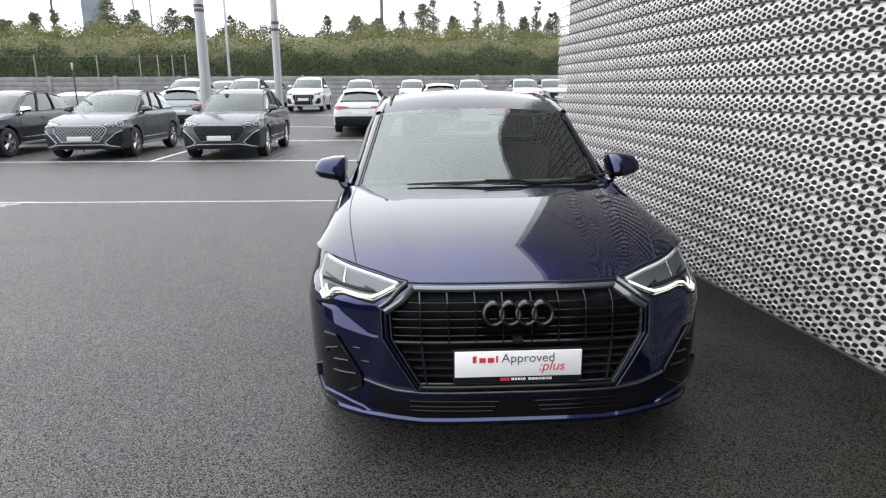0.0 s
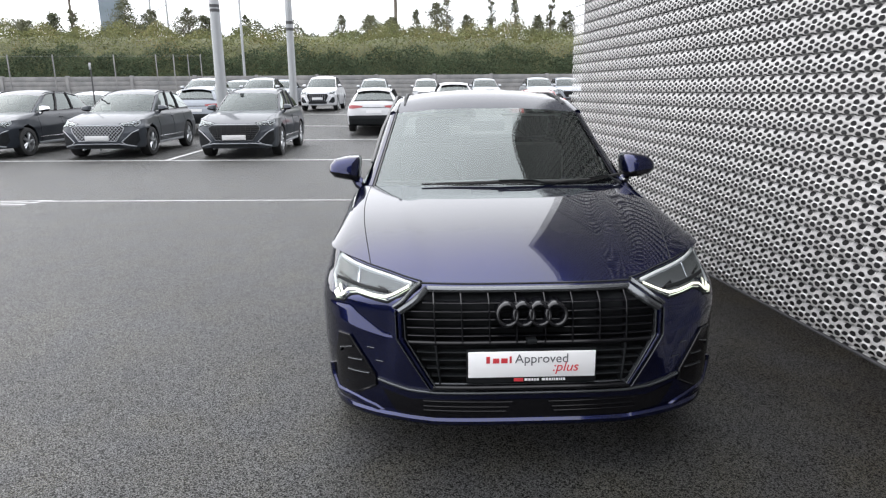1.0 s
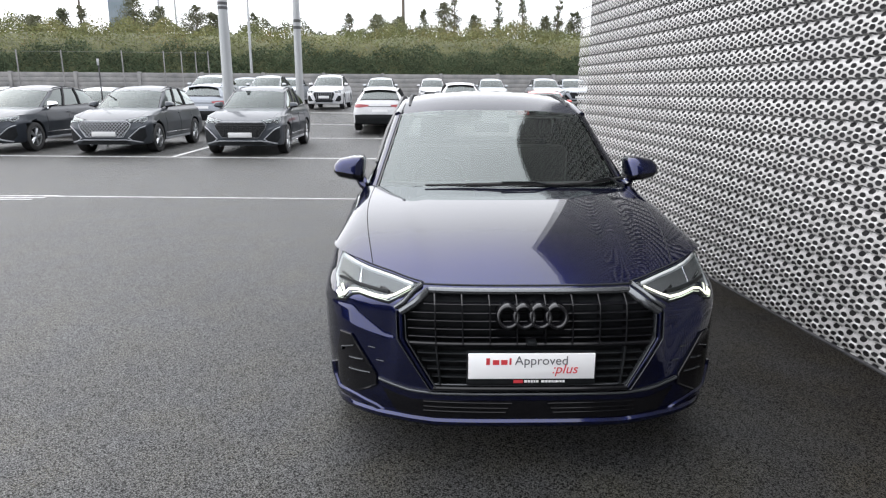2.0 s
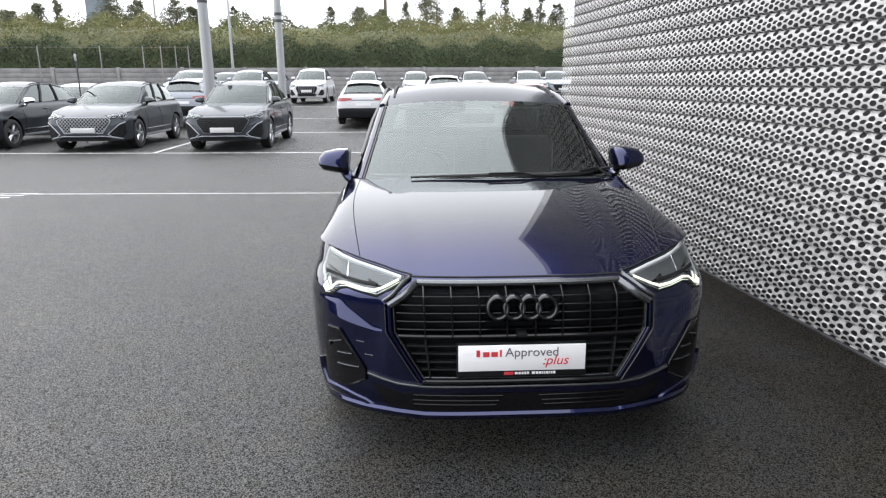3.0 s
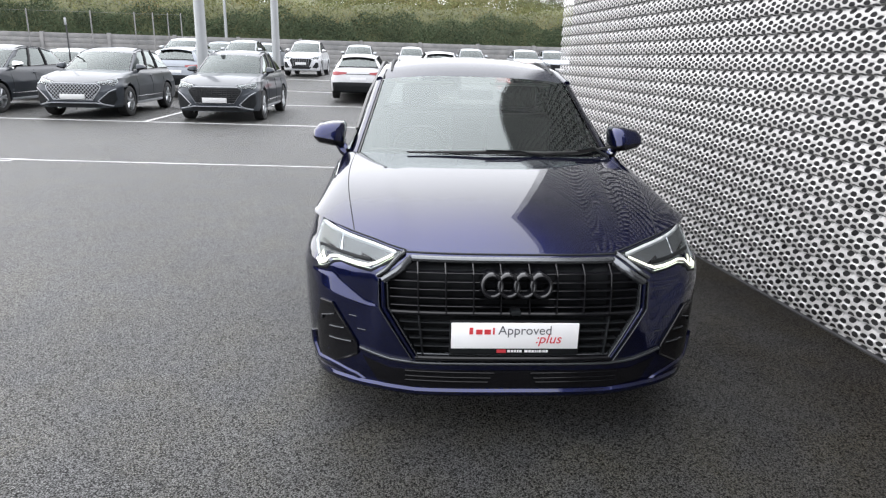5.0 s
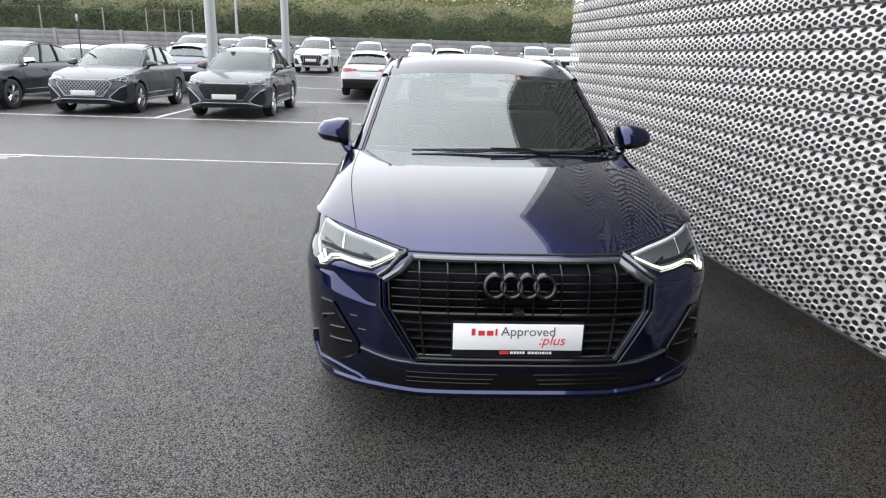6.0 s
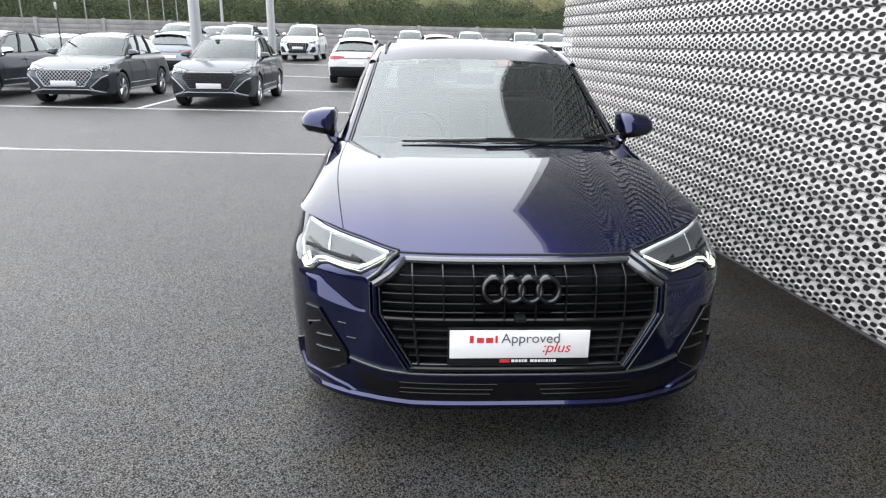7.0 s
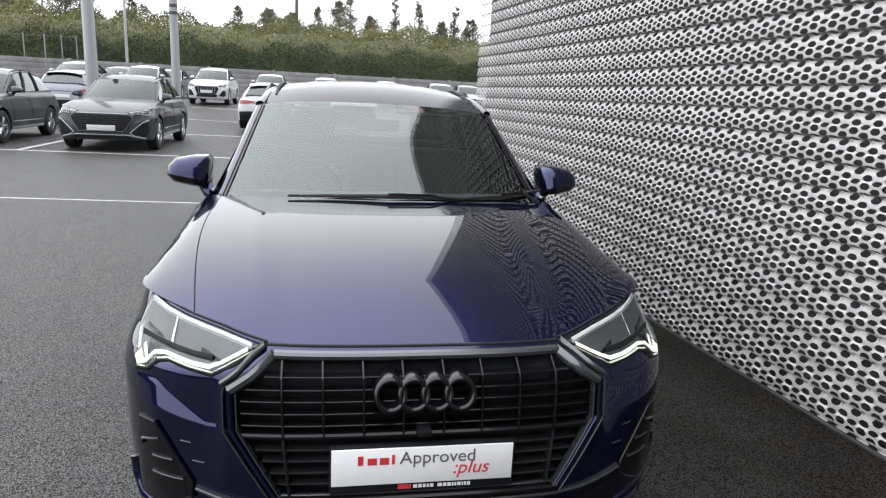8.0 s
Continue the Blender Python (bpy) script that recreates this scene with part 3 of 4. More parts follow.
    rows = [[(x, 1.42 + 0.10 * (x / 0.7) ** 2 + dy, z - 0.02 * abs(x)) for x in np.linspace(-0.70, 0.70, 15)] for dy, z in ((-0.06, 1.02), (0.1, 1.045), (0.32, 1.04), (0.40, 1.00), (0.42, 0.75))]
    part("dashboard", grid(rows), CLOTH if screen else DASH, car, "dark grey dashboard")
    for s in (-1, 1):
        seat = thing("front_seat", "", "")
        seat.parent = car
        part("seat_back", box(s * 0.36 - 0.24, s * 0.36 + 0.24, 2.35, 2.5, 0.55, 1.22, 0.05), CLOTH, seat)
        part("headrest", box(s * 0.36 - 0.13, s * 0.36 + 0.13, 2.40, 2.5, 1.26, 1.42, 0.04), CLOTH, seat)
    part("rear_bench", box(-0.62, 0.62, 3.2, 3.35, 0.55, 1.15, 0.06), CLOTH, car)
    ring = [Vector((-0.36 + 0.18 * math.cos(a), 1.90 + 0.07 * math.sin(a), 1.0 + 0.165 * math.sin(a))) for a in (2 * math.pi * i / 24 for i in range(25))]
    bm = tube(ring, 0.016, 6)
    add_tube(bm, [(-0.36, 1.82, 0.98), (-0.36, 1.92, 1.0)], 0.06, 12)
    part("steering_wheel", bm, BLACK, car)
    part("interior_mirror", box(-0.115, 0.115, 1.98, 2.01, 1.335, 1.40, 0.012), BLACK, car)
    lining = [[(u * (roof_half(y) - 0.02), y, roof_side(y) - 0.03 + (roof_centre(y) - roof_side(y)) * (1 - abs(u) ** 2.4)) for u in (i / 5 - 1 for i in range(11))] for y in (2.18, 2.4, 2.8, 3.3, 3.85)]
    part("headliner", grid(lining), HEADLINER, car, "pale grey headliner")
    for s in (-1, 1):
        part("sun_visor", box(s * 0.33 - 0.2, s * 0.33 + 0.2, 2.16, 2.30, 1.425, 1.44, 0.005), HEADLINER, car)
    part("cabin_floor", box(-0.75, 0.75, 1.3, 4.1, 0.40, 0.45), BLACK, car)
    return car


def door_mirror(car, s, cap):
    whole = thing("door_mirror", "", "")
    whole.parent = car
    loop = [(1.025, 1.112), (1.021, 1.158), (0.985, 1.192), (0.90, 1.206), (0.84, 1.204), (0.827, 1.185), (0.831, 1.12), (0.834, 1.07), (0.846, 1.058), (0.90, 1.060), (0.992, 1.078)]
    rows = [[(s * (0.925 + (x - 0.925) * k), y + 0.30 * (z - 1.135) * k * (1.77 - y) / 0.185, 1.135 + (z - 1.135) * k) for x, z in loop] for y, k in ((1.585, 0.02), (1.586, 0.40), (1.594, 0.74), (1.62, 0.93), (1.66, 0.99), (1.74, 1.0), (1.765, 0.97))]
    for name, mat, label, clear_low in (("mirror_cap", cap, "", True), ("mirror_base", GLOSS_BLACK, "black lower housing", False)):
        bm = grid(rows, close=True)
        bmesh.ops.bisect_plane(bm, geom=bm.verts[:] + bm.edges[:] + bm.faces[:], plane_co=(s * 0.925, 1.65, 1.108), plane_no=(-s * 0.15, 0, 1), clear_inner=clear_low, clear_outer=not clear_low)
        part(name, bm, mat, whole, label, smooth=50)
    part("mirror_arm", tube([(s * 0.87, 1.69, 1.075), (s * 0.84, 1.67, 1.035), (s * 0.775, 1.65, 1.0)], [0.030, 0.036, 0.045], 8), cap, whole)
    rows = [[(s * (0.925 + (x - 0.925) * k), 1.762, 1.135 + (z - 1.135) * k) for x, z in loop] for k in (0.95, 0.5, 0.02)]
    part("mirror_glass", grid(rows, close=True), CHROME, whole)
    return whole


def headlight(car, s, lit):
    lamp = thing("headlight", "", "")
    lamp.parent = car
    inner = [(0.475, 0.804), (0.585, 0.828), (0.69, 0.846), (0.815, 0.876), (0.838, 0.8), (0.8212, 0.7721), (0.7766, 0.7575), (0.7524, 0.7777), (0.6583, 0.7718), (0.5892, 0.7683)]
    part("housing", patch(flip(HEADLIGHT, s), front, 0.003, 0.02), BLACK, lamp)
    part("reflector", patch(flip(inner, s), front, 0.006, 0.01), REFLECTOR, lamp, "silvery reflector bowl")
    bm = strip(flip([(0.816, 0.7403), (0.7901, 0.7515), (0.7658, 0.773), (0.7327, 0.7768), (0.6474, 0.7692), (0.5984, 0.7672), (0.5581, 0.7777), (0.4994, 0.7979)], s), front, 0.009, off=0.014, depth=0.0)
    part("daytime_light", bm, LED if lit else REFLECTOR, lamp, "white light strip")
    for k in range(3 if lit else 0):
        part("light_segment", strip(flip([(0.784 + 0.014 * k, 0.7548 - 0.006 * k), (0.806 + 0.010 * k, 0.7794 - 0.012 * k)], s), front, 0.009, off=0.015, depth=0.0), LED, lamp)
    for x, z, w in ((0.60, 0.786, 0.03), (0.785, 0.806, 0.03)):
        part("projector", strip(flip([(x - w, z - 0.012), (x + w, z + 0.004)], s), front, 0.018, off=0.010, depth=0.0), GLOSS_BLACK, lamp)
    part("edge_gap", strip(flip([(0.445, 0.8125), (0.517, 0.825), (0.585, 0.84), (0.69, 0.858), (0.75, 0.8715), (0.825, 0.891)], s), front, 0.007, off=0.003, depth=0.02), BLACK, lamp, "dark gap above the lamp")
    part("lower_gap", strip(flip([(0.8266, 0.7204), (0.7802, 0.7311), (0.7473, 0.7599), (0.7172, 0.7662), (0.6539, 0.7571), (0.59, 0.7475), (0.5388, 0.7684), (0.458, 0.801)], s), front, 0.011, off=0.006, depth=0.02), BLACK, lamp, "dark gap below the lamp")
    part("divider", strip(flip([(0.72, 0.85), (0.7216, 0.7935), (0.653, 0.7832)], s), front, 0.006, off=0.013, depth=0.0), CHROME, lamp)
    # white strip stands in for the sky's reflection along the lens top
    part("top_strip", strip(flip([(0.49, 0.802), (0.585, 0.822), (0.69, 0.84), (0.75, 0.853), (0.812, 0.871)], s), front, 0.023, off=0.012, depth=0.0), LAMP_WHITE, lamp)
    part("side_strip", strip(flip([(0.817, 0.876), (0.841, 0.8), (0.8212, 0.7689)], s), front, 0.010, off=0.012, depth=0.0), LAMP_WHITE, lamp)
    part("shade_strip", strip(flip([(0.8227, 0.7913), (0.7636, 0.7892), (0.652, 0.7805), (0.5924, 0.7779)], s), front, 0.028, off=0.012, depth=0.0), BLACK, lamp)
    ob = part("lens", patch(flip(HEADLIGHT, s), front, 0.018, 0.012), LENS, lamp, "clear lens")
    ob.visible_shadow = False
    return lamp


def writing(parent, text, size, x, y, z, mat, shear=0.0):
    cu = bpy.data.curves.new("lettering", "FONT")
    cu.body, cu.size, cu.shear, cu.extrude = text, size, shear, 0.0006
    cu.materials.append(mat)
    ob = new("lettering", cu)
    ob.parent = parent
    ob.matrix_basis = pose(x, y, z, 90, 0, 0)
    return ob


def hero_car():
    m = pose(-0.312, -0.026, 0, 0, 0, -5.2)
    car = thing("car", "dark navy blue compact SUV with black grille and lit headlights", "car", m=m)
    frame = [(-0.44, 0.802), (0.44, 0.802), (0.556, 0.722), (0.552, 0.612), (0.416, 0.402), (-0.416, 0.402), (-0.552, 0.612), (-0.556, 0.722)]
    part("body", shell_mesh(90, [(x * 0.985, 0.6 + (z - 0.6) * 0.965) for x, z in frame]), NAVY, car)
    part("bonnet", hood_mesh(-SPLIT + 0.003, SPLIT - 0.003, 48), NAVY, car)
    for s in (-1, 1):
        part("fender", hood_mesh(s * (SPLIT + 0.003), s, 10), NAVY, car)
        gap = [hood_point(s * SPLIT, j / 24) + Vector((0, 0, -0.006)) for j in range(25)]
        part("shut_line", tube(gap, 0.0065, 5), BLACK, car)
        headlight(car, s, True)
        door_mirror(car, s, NAVY)
        for y in ARCHES:
            wheel(car, s * 0.80, y, s)
            rows = [[(s * xx, y + (WHEEL_R + 0.05) * math.cos(a), WHEEL_R + (WHEEL_R + 0.05) * math.sin(a)) for a in np.linspace(-0.3, math.pi + 0.3, 24)] for xx in (0.6, 0.89)]
            part("wheel_well", grid(rows), BLACK, car)
    greenhouse(car, NAVY, ROOF, rear_glass=REAR_CLEAR)
    part("bonnet_gap", strip([(x, 0.806) for x in np.linspace(-0.46, 0.46, 25)], front, 0.010, off=0.002, depth=0.02), BLACK, car)
    # grille
    inner = [(-0.405, 0.784), (0.405, 0.784), (0.52, 0.716), (0.515, 0.617), (0.395, 0.420), (-0.395, 0.420), (-0.515, 0.617), (-0.52, 0.716)]
    part("grille_backing", patch(frame, front, -0.055, -0.055), BLACK, car, "black mesh grille")
    mid = [((a[0] + b[0]) / 2, (a[1] + b[1]) / 2) for a, b in zip(frame, inner)]
    for i in range(8):
        a, b = mid[i], mid[(i + 1) % 8]
        wide = 0.024 if i == 0 else (0.032 if i in (1, 7) else 0.018)
        part("grille_frame", strip([a, b], front, wide, off=0.028, depth=0.0), FRAME_SATIN if i in (0, 1, 7) else (GLOSS_BLACK if i == 4 else NAVY), car, "satin black grille surround" if i in (0, 1, 7) else "dark glossy grille surround")

    for s in (-1, 1):
        part("grille_bezel", strip(flip([(0.450, 0.811), (0.562, 0.735)], s), front, 0.018, off=0.024, depth=0.0), FRAME_SATIN, car, "satin bevel beside the lamp")
    # satin strips added to stand for the highlights on the surround's edges
    for outline in (frame, inner):
        for i in (2, 3, 5, 6):
            part("grille_highlight", strip([outline[i], outline[(i + 1) % 8]], front, 0.0035, off=0.031, depth=0.0), SATIN, car, "thin satin strip standing for an edge highlight")

    def limit(z):
        return lerp(z, (0.420, 0.617, 0.716, 0.784), (0.395, 0.515, 0.52, 0.405))

    for z in (0.755, 0.722, 0.690, 0.657, 0.625, 0.557, 0.525, 0.491, 0.458):
        part("grille_bar", strip([(-limit(z) + 0.01, z), (limit(z) - 0.01, z)], front, 0.005 if z < 0.6 else 0.006, off=0.012, depth=0.02), BLACK if z < 0.56 else GLOSS_BLACK, car)
    part("grille_bar", strip([(-limit(0.596), 0.596), (limit(0.596), 0.596)], front, 0.018, off=0.018, depth=0.03), GLOSS_BLACK, car)
    for x in (-0.398, -0.285, -0.172, -0.059, 0.059, 0.172, 0.285, 0.398):
        part("grille_upright", strip([(x, 0.787), (x * 0.985, 0.605)], front, 0.006, off=0.024, depth=0.03), GLOSS_BLACK, car)
        if abs(x) > 0.3:
            part("grille_upright", strip([(x * 0.985, 0.587), (x * 0.94, 0.425)], front, 0.008, off=0.020, depth=0.03), BLACK, car)
    emblem = thing("emblem", "", "")
    emblem.parent = car
    for k in range(4):
        x0 = -0.098 + 0.066 * k
        profile = [(0.030, 0.03), (0.031, -0.036), (0.035, -0.043), (0.041, -0.045), (0.047, -0.041), (0.049, -0.032), (0.050, 0.03)]
        rows = [[(x0 + r * math.cos(a), front(0, 0.717) + d + 0.35 * (r * math.sin(a)), 0.717 + r * math.sin(a)) for a in (2 * math.pi * i / 40 for i in range(40))] for r, d in profile]
        part("ring", grid(rows, close=True), EMBLEM, emblem, smooth=60)
    part("camera_pod", box(-0.02, 0.02, 0.0, 0.06, 0.60, 0.62, 0.005), BLACK, car)
    # plate
    plate = thing("registration_plate", "", "")
    plate.parent = car
    tagged(plate, "white dealer plate with red and grey print")
    part("plate_holder", box(-0.266, 0.266, 0.006, 0.03, 0.432, 0.574, 0.004), BLACK, plate, "black plastic holder")
    part("plate_panel", box(-0.26, 0.26, 0.0, 0.007, 0.459, 0.570, 0.002), PLATE, plate)
    for x0, x1, z0, z1 in ((-0.187, -0.172, 0.522, 0.551), (-0.160, -0.134, 0.522, 0.543), (-0.126, -0.100, 0.522, 0.543), (-0.092, -0.084, 0.522, 0.551)):
        part("print_mark", box(x0, x1, -0.0015, 0.002, z0, z1), RED_INK, plate, "red print", smooth=0)
    writing(plate, "Approved", 0.0545, -0.070, -0.001, 0.522, GREY_INK)
    writing(plate, ":plus", 0.058, 0.083, -0.001, 0.484, RED_INK, 0.25)
    x = -0.028
    for w in (0.012, 0.010, 0.008, 0.007, 0.010, -0.006, 0.013, 0.010, 0.010, 0.005, 0.005, 0.010, 0.004, 0.006, 0.009):
        if w > 0:
            part("print_mark", box(x, x + w, 0.004, 0.008, 0.441, 0.451), PLATE, plate, "small white print", smooth=0)
        x += abs(w) + 0.003
    part("print_mark", box(-0.072, -0.034, 0.004, 0.008, 0.439, 0.453), RED_INK, plate, "small red print", smooth=0)
    # lower bumper
    lower = [(-0.62, 0.388), (-0.50, 0.352), (0.50, 0.352), (0.62, 0.388), (0.56, 0.285), (0.43, 0.268), (-0.43, 0.268), (-0.56, 0.285)]
    part("lower_intake", patch(lower, front, 0.003, 0.02), GLOSS_BLACK, car, "black lower air intake")
    part("bumper_blade", strip([(-0.635, 0.428), (-0.58, 0.413), (-0.507, 0.395), (-0.40, 0.386), (0.40, 0.386), (0.507, 0.395), (0.58, 0.413), (0.635, 0.428)], front, 0.011, off=0.020, depth=0.0), SATIN, car, "satin grey bumper blade")
    part("bumper_blade", strip([(-0.40, 0.424), (0.40, 0.424)], front, 0.006, off=0.012, depth=0.0), SATIN, car)
    half = [(0.40, 0.247), (0.46, 0.254), (0.56, 0.264), (0.70, 0.268), (0.78, 0.264), (0.85, 0.252), (0.89, 0.25)]
    part("lip", strip(flip(half, -1)[::-1] + half, front, 0.034, off=0.024, depth=0.01), NAVY, car)
    for s in (-1, 1):
        for z, x0 in ((0.342, 0.075), (0.318, 0.09), (0.298, 0.10)):
            part("intake_slat", strip(flip([(x0, z), (0.445, z + 0.004)], s), front, 0.005, off=0.010, depth=0.0), GLOSS_BLACK, car)
        side = [(0.757, 0.590), (0.808, 0.588), (0.846, 0.40), (0.822, 0.338), (0.735, 0.338), (0.648, 0.395), (0.650, 0.432)]
        vent = thing("side_intake", "", "")
        vent.parent = car
        part("recess", patch(flip(side, s), front, 0.003, 0.02), GLOSS_BLACK, vent)
        part("surround", strip(flip([(0.808, 0.592), (0.755, 0.595), (0.648, 0.442), (0.645, 0.395), (0.735, 0.342)], s), front, 0.009, off=0.014, depth=0.0), GLOSS_BLACK, vent)
        part("surround", strip(flip([(0.60, 0.262), (0.65, 0.292), (0.735, 0.314), (0.822, 0.320), (0.846, 0.37), (0.85, 0.42)], s), front, 0.026, off=0.012, depth=0.0), NAVY, vent, "body-coloured lower lip")
        for x0, z0, x1, z1 in ((0.745, 0.548, 0.805, 0.522), (0.7025, 0.496, 0.767, 0.490), (0.672, 0.444, 0.77, 0.438)):
            part("vane", strip(flip([(x0, z0), (x1, z1)], s), front, 0.005, off=0.012, depth=0.0), SATIN, vent)
        for x0, z0, x1, z1 in ((0.649, 0.553, 0.680, 0.556), (0.611, 0.499, 0.645, 0.502)):
            part("trim_dash", strip(flip([(x0, z0), (x1, z1)], s), front, 0.004, off=0.005, depth=0.0), SATIN, car, "thin satin trim dash")
        part("fin", strip(flip([(0.80, 0.525), (0.803, 0.508)], s), front, 0.006, off=0.016, depth=0.0), SATIN, vent)
    # cowl and wipers
    rows = [[cowl(u * 0.72) + Vector((0, dy, dz)) for u in (i / 14 - 1 for i in range(29))] for dy, dz in ((-0.035, -0.012), (0.0, -0.022), (0.05, 0.0))]
    part("cowl_panel", grid(rows), BLACK, car, "black scuttle panel")
    for a, b, c in (((-0.34, 0.0), (0.0, 0.016), (0.30, 0.012)), ((0.12, 0.005), (0.42, 0.03), (0.69, 0.10))):
        wiper = thing("wiper", "", "")
        wiper.parent = car

        def on(q):
            return screen_point(q[0] / 0.56, q[1]) + Vector((0, -0.012, 0.014))
        part("wiper_blade", tube([on(a), on(b), on(c)], [0.005, 0.011, 0.007], 6), RUBBER, wiper)
        part("wiper_arm", tube([on(b) + Vector((0, -0.01, 0.012)), (on(b) + on(c)) / 2 + Vector((0, -0.012, 0.012)), Vector((c[0] + 0.05, 1.33 + 0.1 * c[0] ** 2, 1.055))], [0.005, 0.006, 0.009], 6), BLACK, wiper)
    return car


def parked_car(body, style, label, m, stretch=(1, 1, 1), group="cars in the car park"):
    """A family SUV with nose, tail, glass, lamps, mirrors, wheels and plates."""
    car = thing("car", label, "car", group, m=m @ Matrix.Diagonal((*stretch, 1)))
    part("body", shell_mesh(), body, car)
    part("bonnet", hood_mesh(-SPLIT + 0.003, SPLIT - 0.003, 24), body, car)
    for s in (-1, 1):
        part("fender", hood_mesh(s * (SPLIT + 0.003), s, 6), body, car)
        headlight(car, s, False)
        door_mirror(car, s, CHROME if body is DARK_P else body)
        for y in ARCHES:
            wheel(car, s * 0.80, y, s)
            rows = [[(s * xx, y + (WHEEL_R + 0.05) * math.cos(a), WHEEL_R + (WHEEL_R + 0.05) * math.sin(a)) for a in np.linspace(-0.3, math.pi + 0.3, 24)] for xx in (0.6, 0.89)]
            part("wheel_well", grid(rows), BLACK, car)
        lamp = [(0.36, 0.955), (0.72, 0.985), (0.85, 0.97), (0.855, 0.86), (0.70, 0.855), (0.40, 0.895)]
        part("tail_light", patch(flip(lamp, s), rear, 0.012, 0.02, back=-1), TAIL, car, "red tail light")
        part("door_handle", box(s * 0.90 - 0.012, s * 0.90 + 0.012, 2.35, 2.55, 0.90, 0.925, 0.008), body, car)
        part("sill_trim", box(s * 0.885 - 0.02, s * 0.885 + 0.02, 1.35, 3.1, 0.27, 0.33, 0.01), TRIM, car)
        if style != "white":
            part("door_trim", box(s * 0.905 - 0.012, s * 0.905 + 0.012, 1.40, 3.05, 0.43, 0.455, 0.006), CHROME, car, "bright door trim")
        for y in (1.45, 2.45, 3.35):
            part("door_gap", tube([(s * (half_width(z) + 0.001), y + (0.25 * max(0, 0.62 - z) * (1 if y > 3 else 0)), z) for z in (0.33, 0.5, 0.7, 0.85, 1.0)], 0.004, 4), BLACK, car)
        if style == "white":
            vent = [(0.71, 0.61), (0.82, 0.60), (0.84, 0.42), (0.76, 0.345), (0.54, 0.365), (0.63, 0.48)]
            bracket = [(0.60, 0.70), (0.69, 0.63), (0.60, 0.47), (0.50, 0.40), (0.42, 0.345)]
        else:
            vent = [(0.76, 0.60), (0.84, 0.615), (0.85, 0.42), (0.79, 0.31), (0.60, 0.345), (0.55, 0.40), (0.62, 0.475)]
            bracket = [(0.845, 0.665), (0.74, 0.61), (0.60, 0.475), (0.52, 0.395), (0.60, 0.335), (0.79, 0.285)]
        part("side_intake", patch(flip(vent, s), front, 0.004, 0.01), BLACK, car)
        part("intake_trim", strip(flip(bracket, s), front, 0.019, off=0.020, depth=0.0), TRIM if style != "white" else CHROME, car)
    greenhouse(car, body, body, screen=SCREEN_FAR, rear_glass=REAR_FAR, even=True)
    if style == "white":
        shape = [(-0.44, 0.775), (0.44, 0.775), (0.52, 0.70), (0.50, 0.62), (0.40, 0.43), (-0.40, 0.43), (-0.50, 0.62), (-0.52, 0.70)]
    else:
        shape = [(-0.48, 0.775), (0.48, 0.775), (0.575, 0.71), (0.555, 0.64), (0.41, 0.42), (-0.41, 0.42), (-0.555, 0.64), (-0.575, 0.71)]
    zs, xs = [shape[4][1], shape[3][1], shape[2][1], shape[1][1]], [shape[4][0], shape[3][0], shape[2][0], shape[1][0]]
    part("grille", patch(shape, front, 0.008, 0.02), BLACK, car, "dark grille")
    if style == "silver":
        for sgn in (-1, 1):
            for i in range(-8, 9):
                pts = []
                for q in np.linspace(zs[0] + 0.01, zs[-1] - 0.01, 15):
                    x = i * 0.075 + sgn * (q - 0.60) * 0.9
                    if abs(x) < lerp(q, zs, xs) - 0.01:
                        pts.append((x, float(q)))
                if len(pts) > 2:
                    part("grille_bar", strip([pts[0], pts[-1]], front, 0.011, off=0.020, depth=-0.004, step=0.08), TRIM, car, "silver mesh bar")
    else:
        for i in range(7):
            z = zs[-1] - 0.03 - 0.042 * i
            half = lerp(z, zs, xs) - 0.01
            part("grille_bar", strip([(-half, z), (half, z)], front, 0.009, off=0.018, depth=-0.004, step=0.08), GLOSS_BLACK, car)
        for i in range(8):
            x = -0.385 + 0.11 * i
            part("grille_upright", strip([(x, zs[-1] - 0.01), (x * 0.9, zs[0] + 0.01)], front, 0.010, off=0.024, depth=-0.004, step=0.08), TRIM if style == "white" else GLOSS_BLACK, car)
    for i in range(8):
        a, b = shape[i], shape[(i + 1) % 8]
        part("grille_frame", strip([a, b], front, 0.02, off=0.026, depth=0.0, step=0.08), TRIM if style == "silver" or i == 0 else SATIN, car)
    if style == "silver":
        part("price_card", box(-0.52, -0.30, 1.62, 1.625, 1.09, 1.20), PLATE, car, "white price card behind the windscreen", smooth=0)
    low = 0.49 if style == "white" else 0.435
    part("number_plate", box(-0.26, 0.26, -0.012, 0.02, low, low + 0.11, 0.004), PLATE_HAZED, car, "blank white plate")
    if style == "white":
        skid = [(-0.75, 0.30), (-0.45, 0.285), (0.45, 0.285), (0.75, 0.30)]
        mouth = [(-0.5, 0.42), (0.5, 0.42), (0.45, 0.31), (-0.45, 0.31)]
    else:
        skid = [(-0.78, 0.275), (-0.60, 0.325), (-0.46, 0.352), (0.46, 0.352), (0.60, 0.325), (0.78, 0.275)]
        mouth = [(-0.48, 0.335), (0.48, 0.335), (0.58, 0.262), (-0.58, 0.262)]
    part("front_skid", strip(skid, front, 0.022, off=0.02, depth=0.0), TRIM, car)
    part("lower_intake", patch(mouth, front, 0.003, 0.02), BLACK, car)
    part("rear_bumper", patch([(-0.86, 0.60), (-0.6, 0.62), (0.6, 0.62), (0.86, 0.60), (0.84, 0.27), (-0.84, 0.27)], rear, 0.012, 0.02, back=-1), BLACK, car, "dark lower bumper")
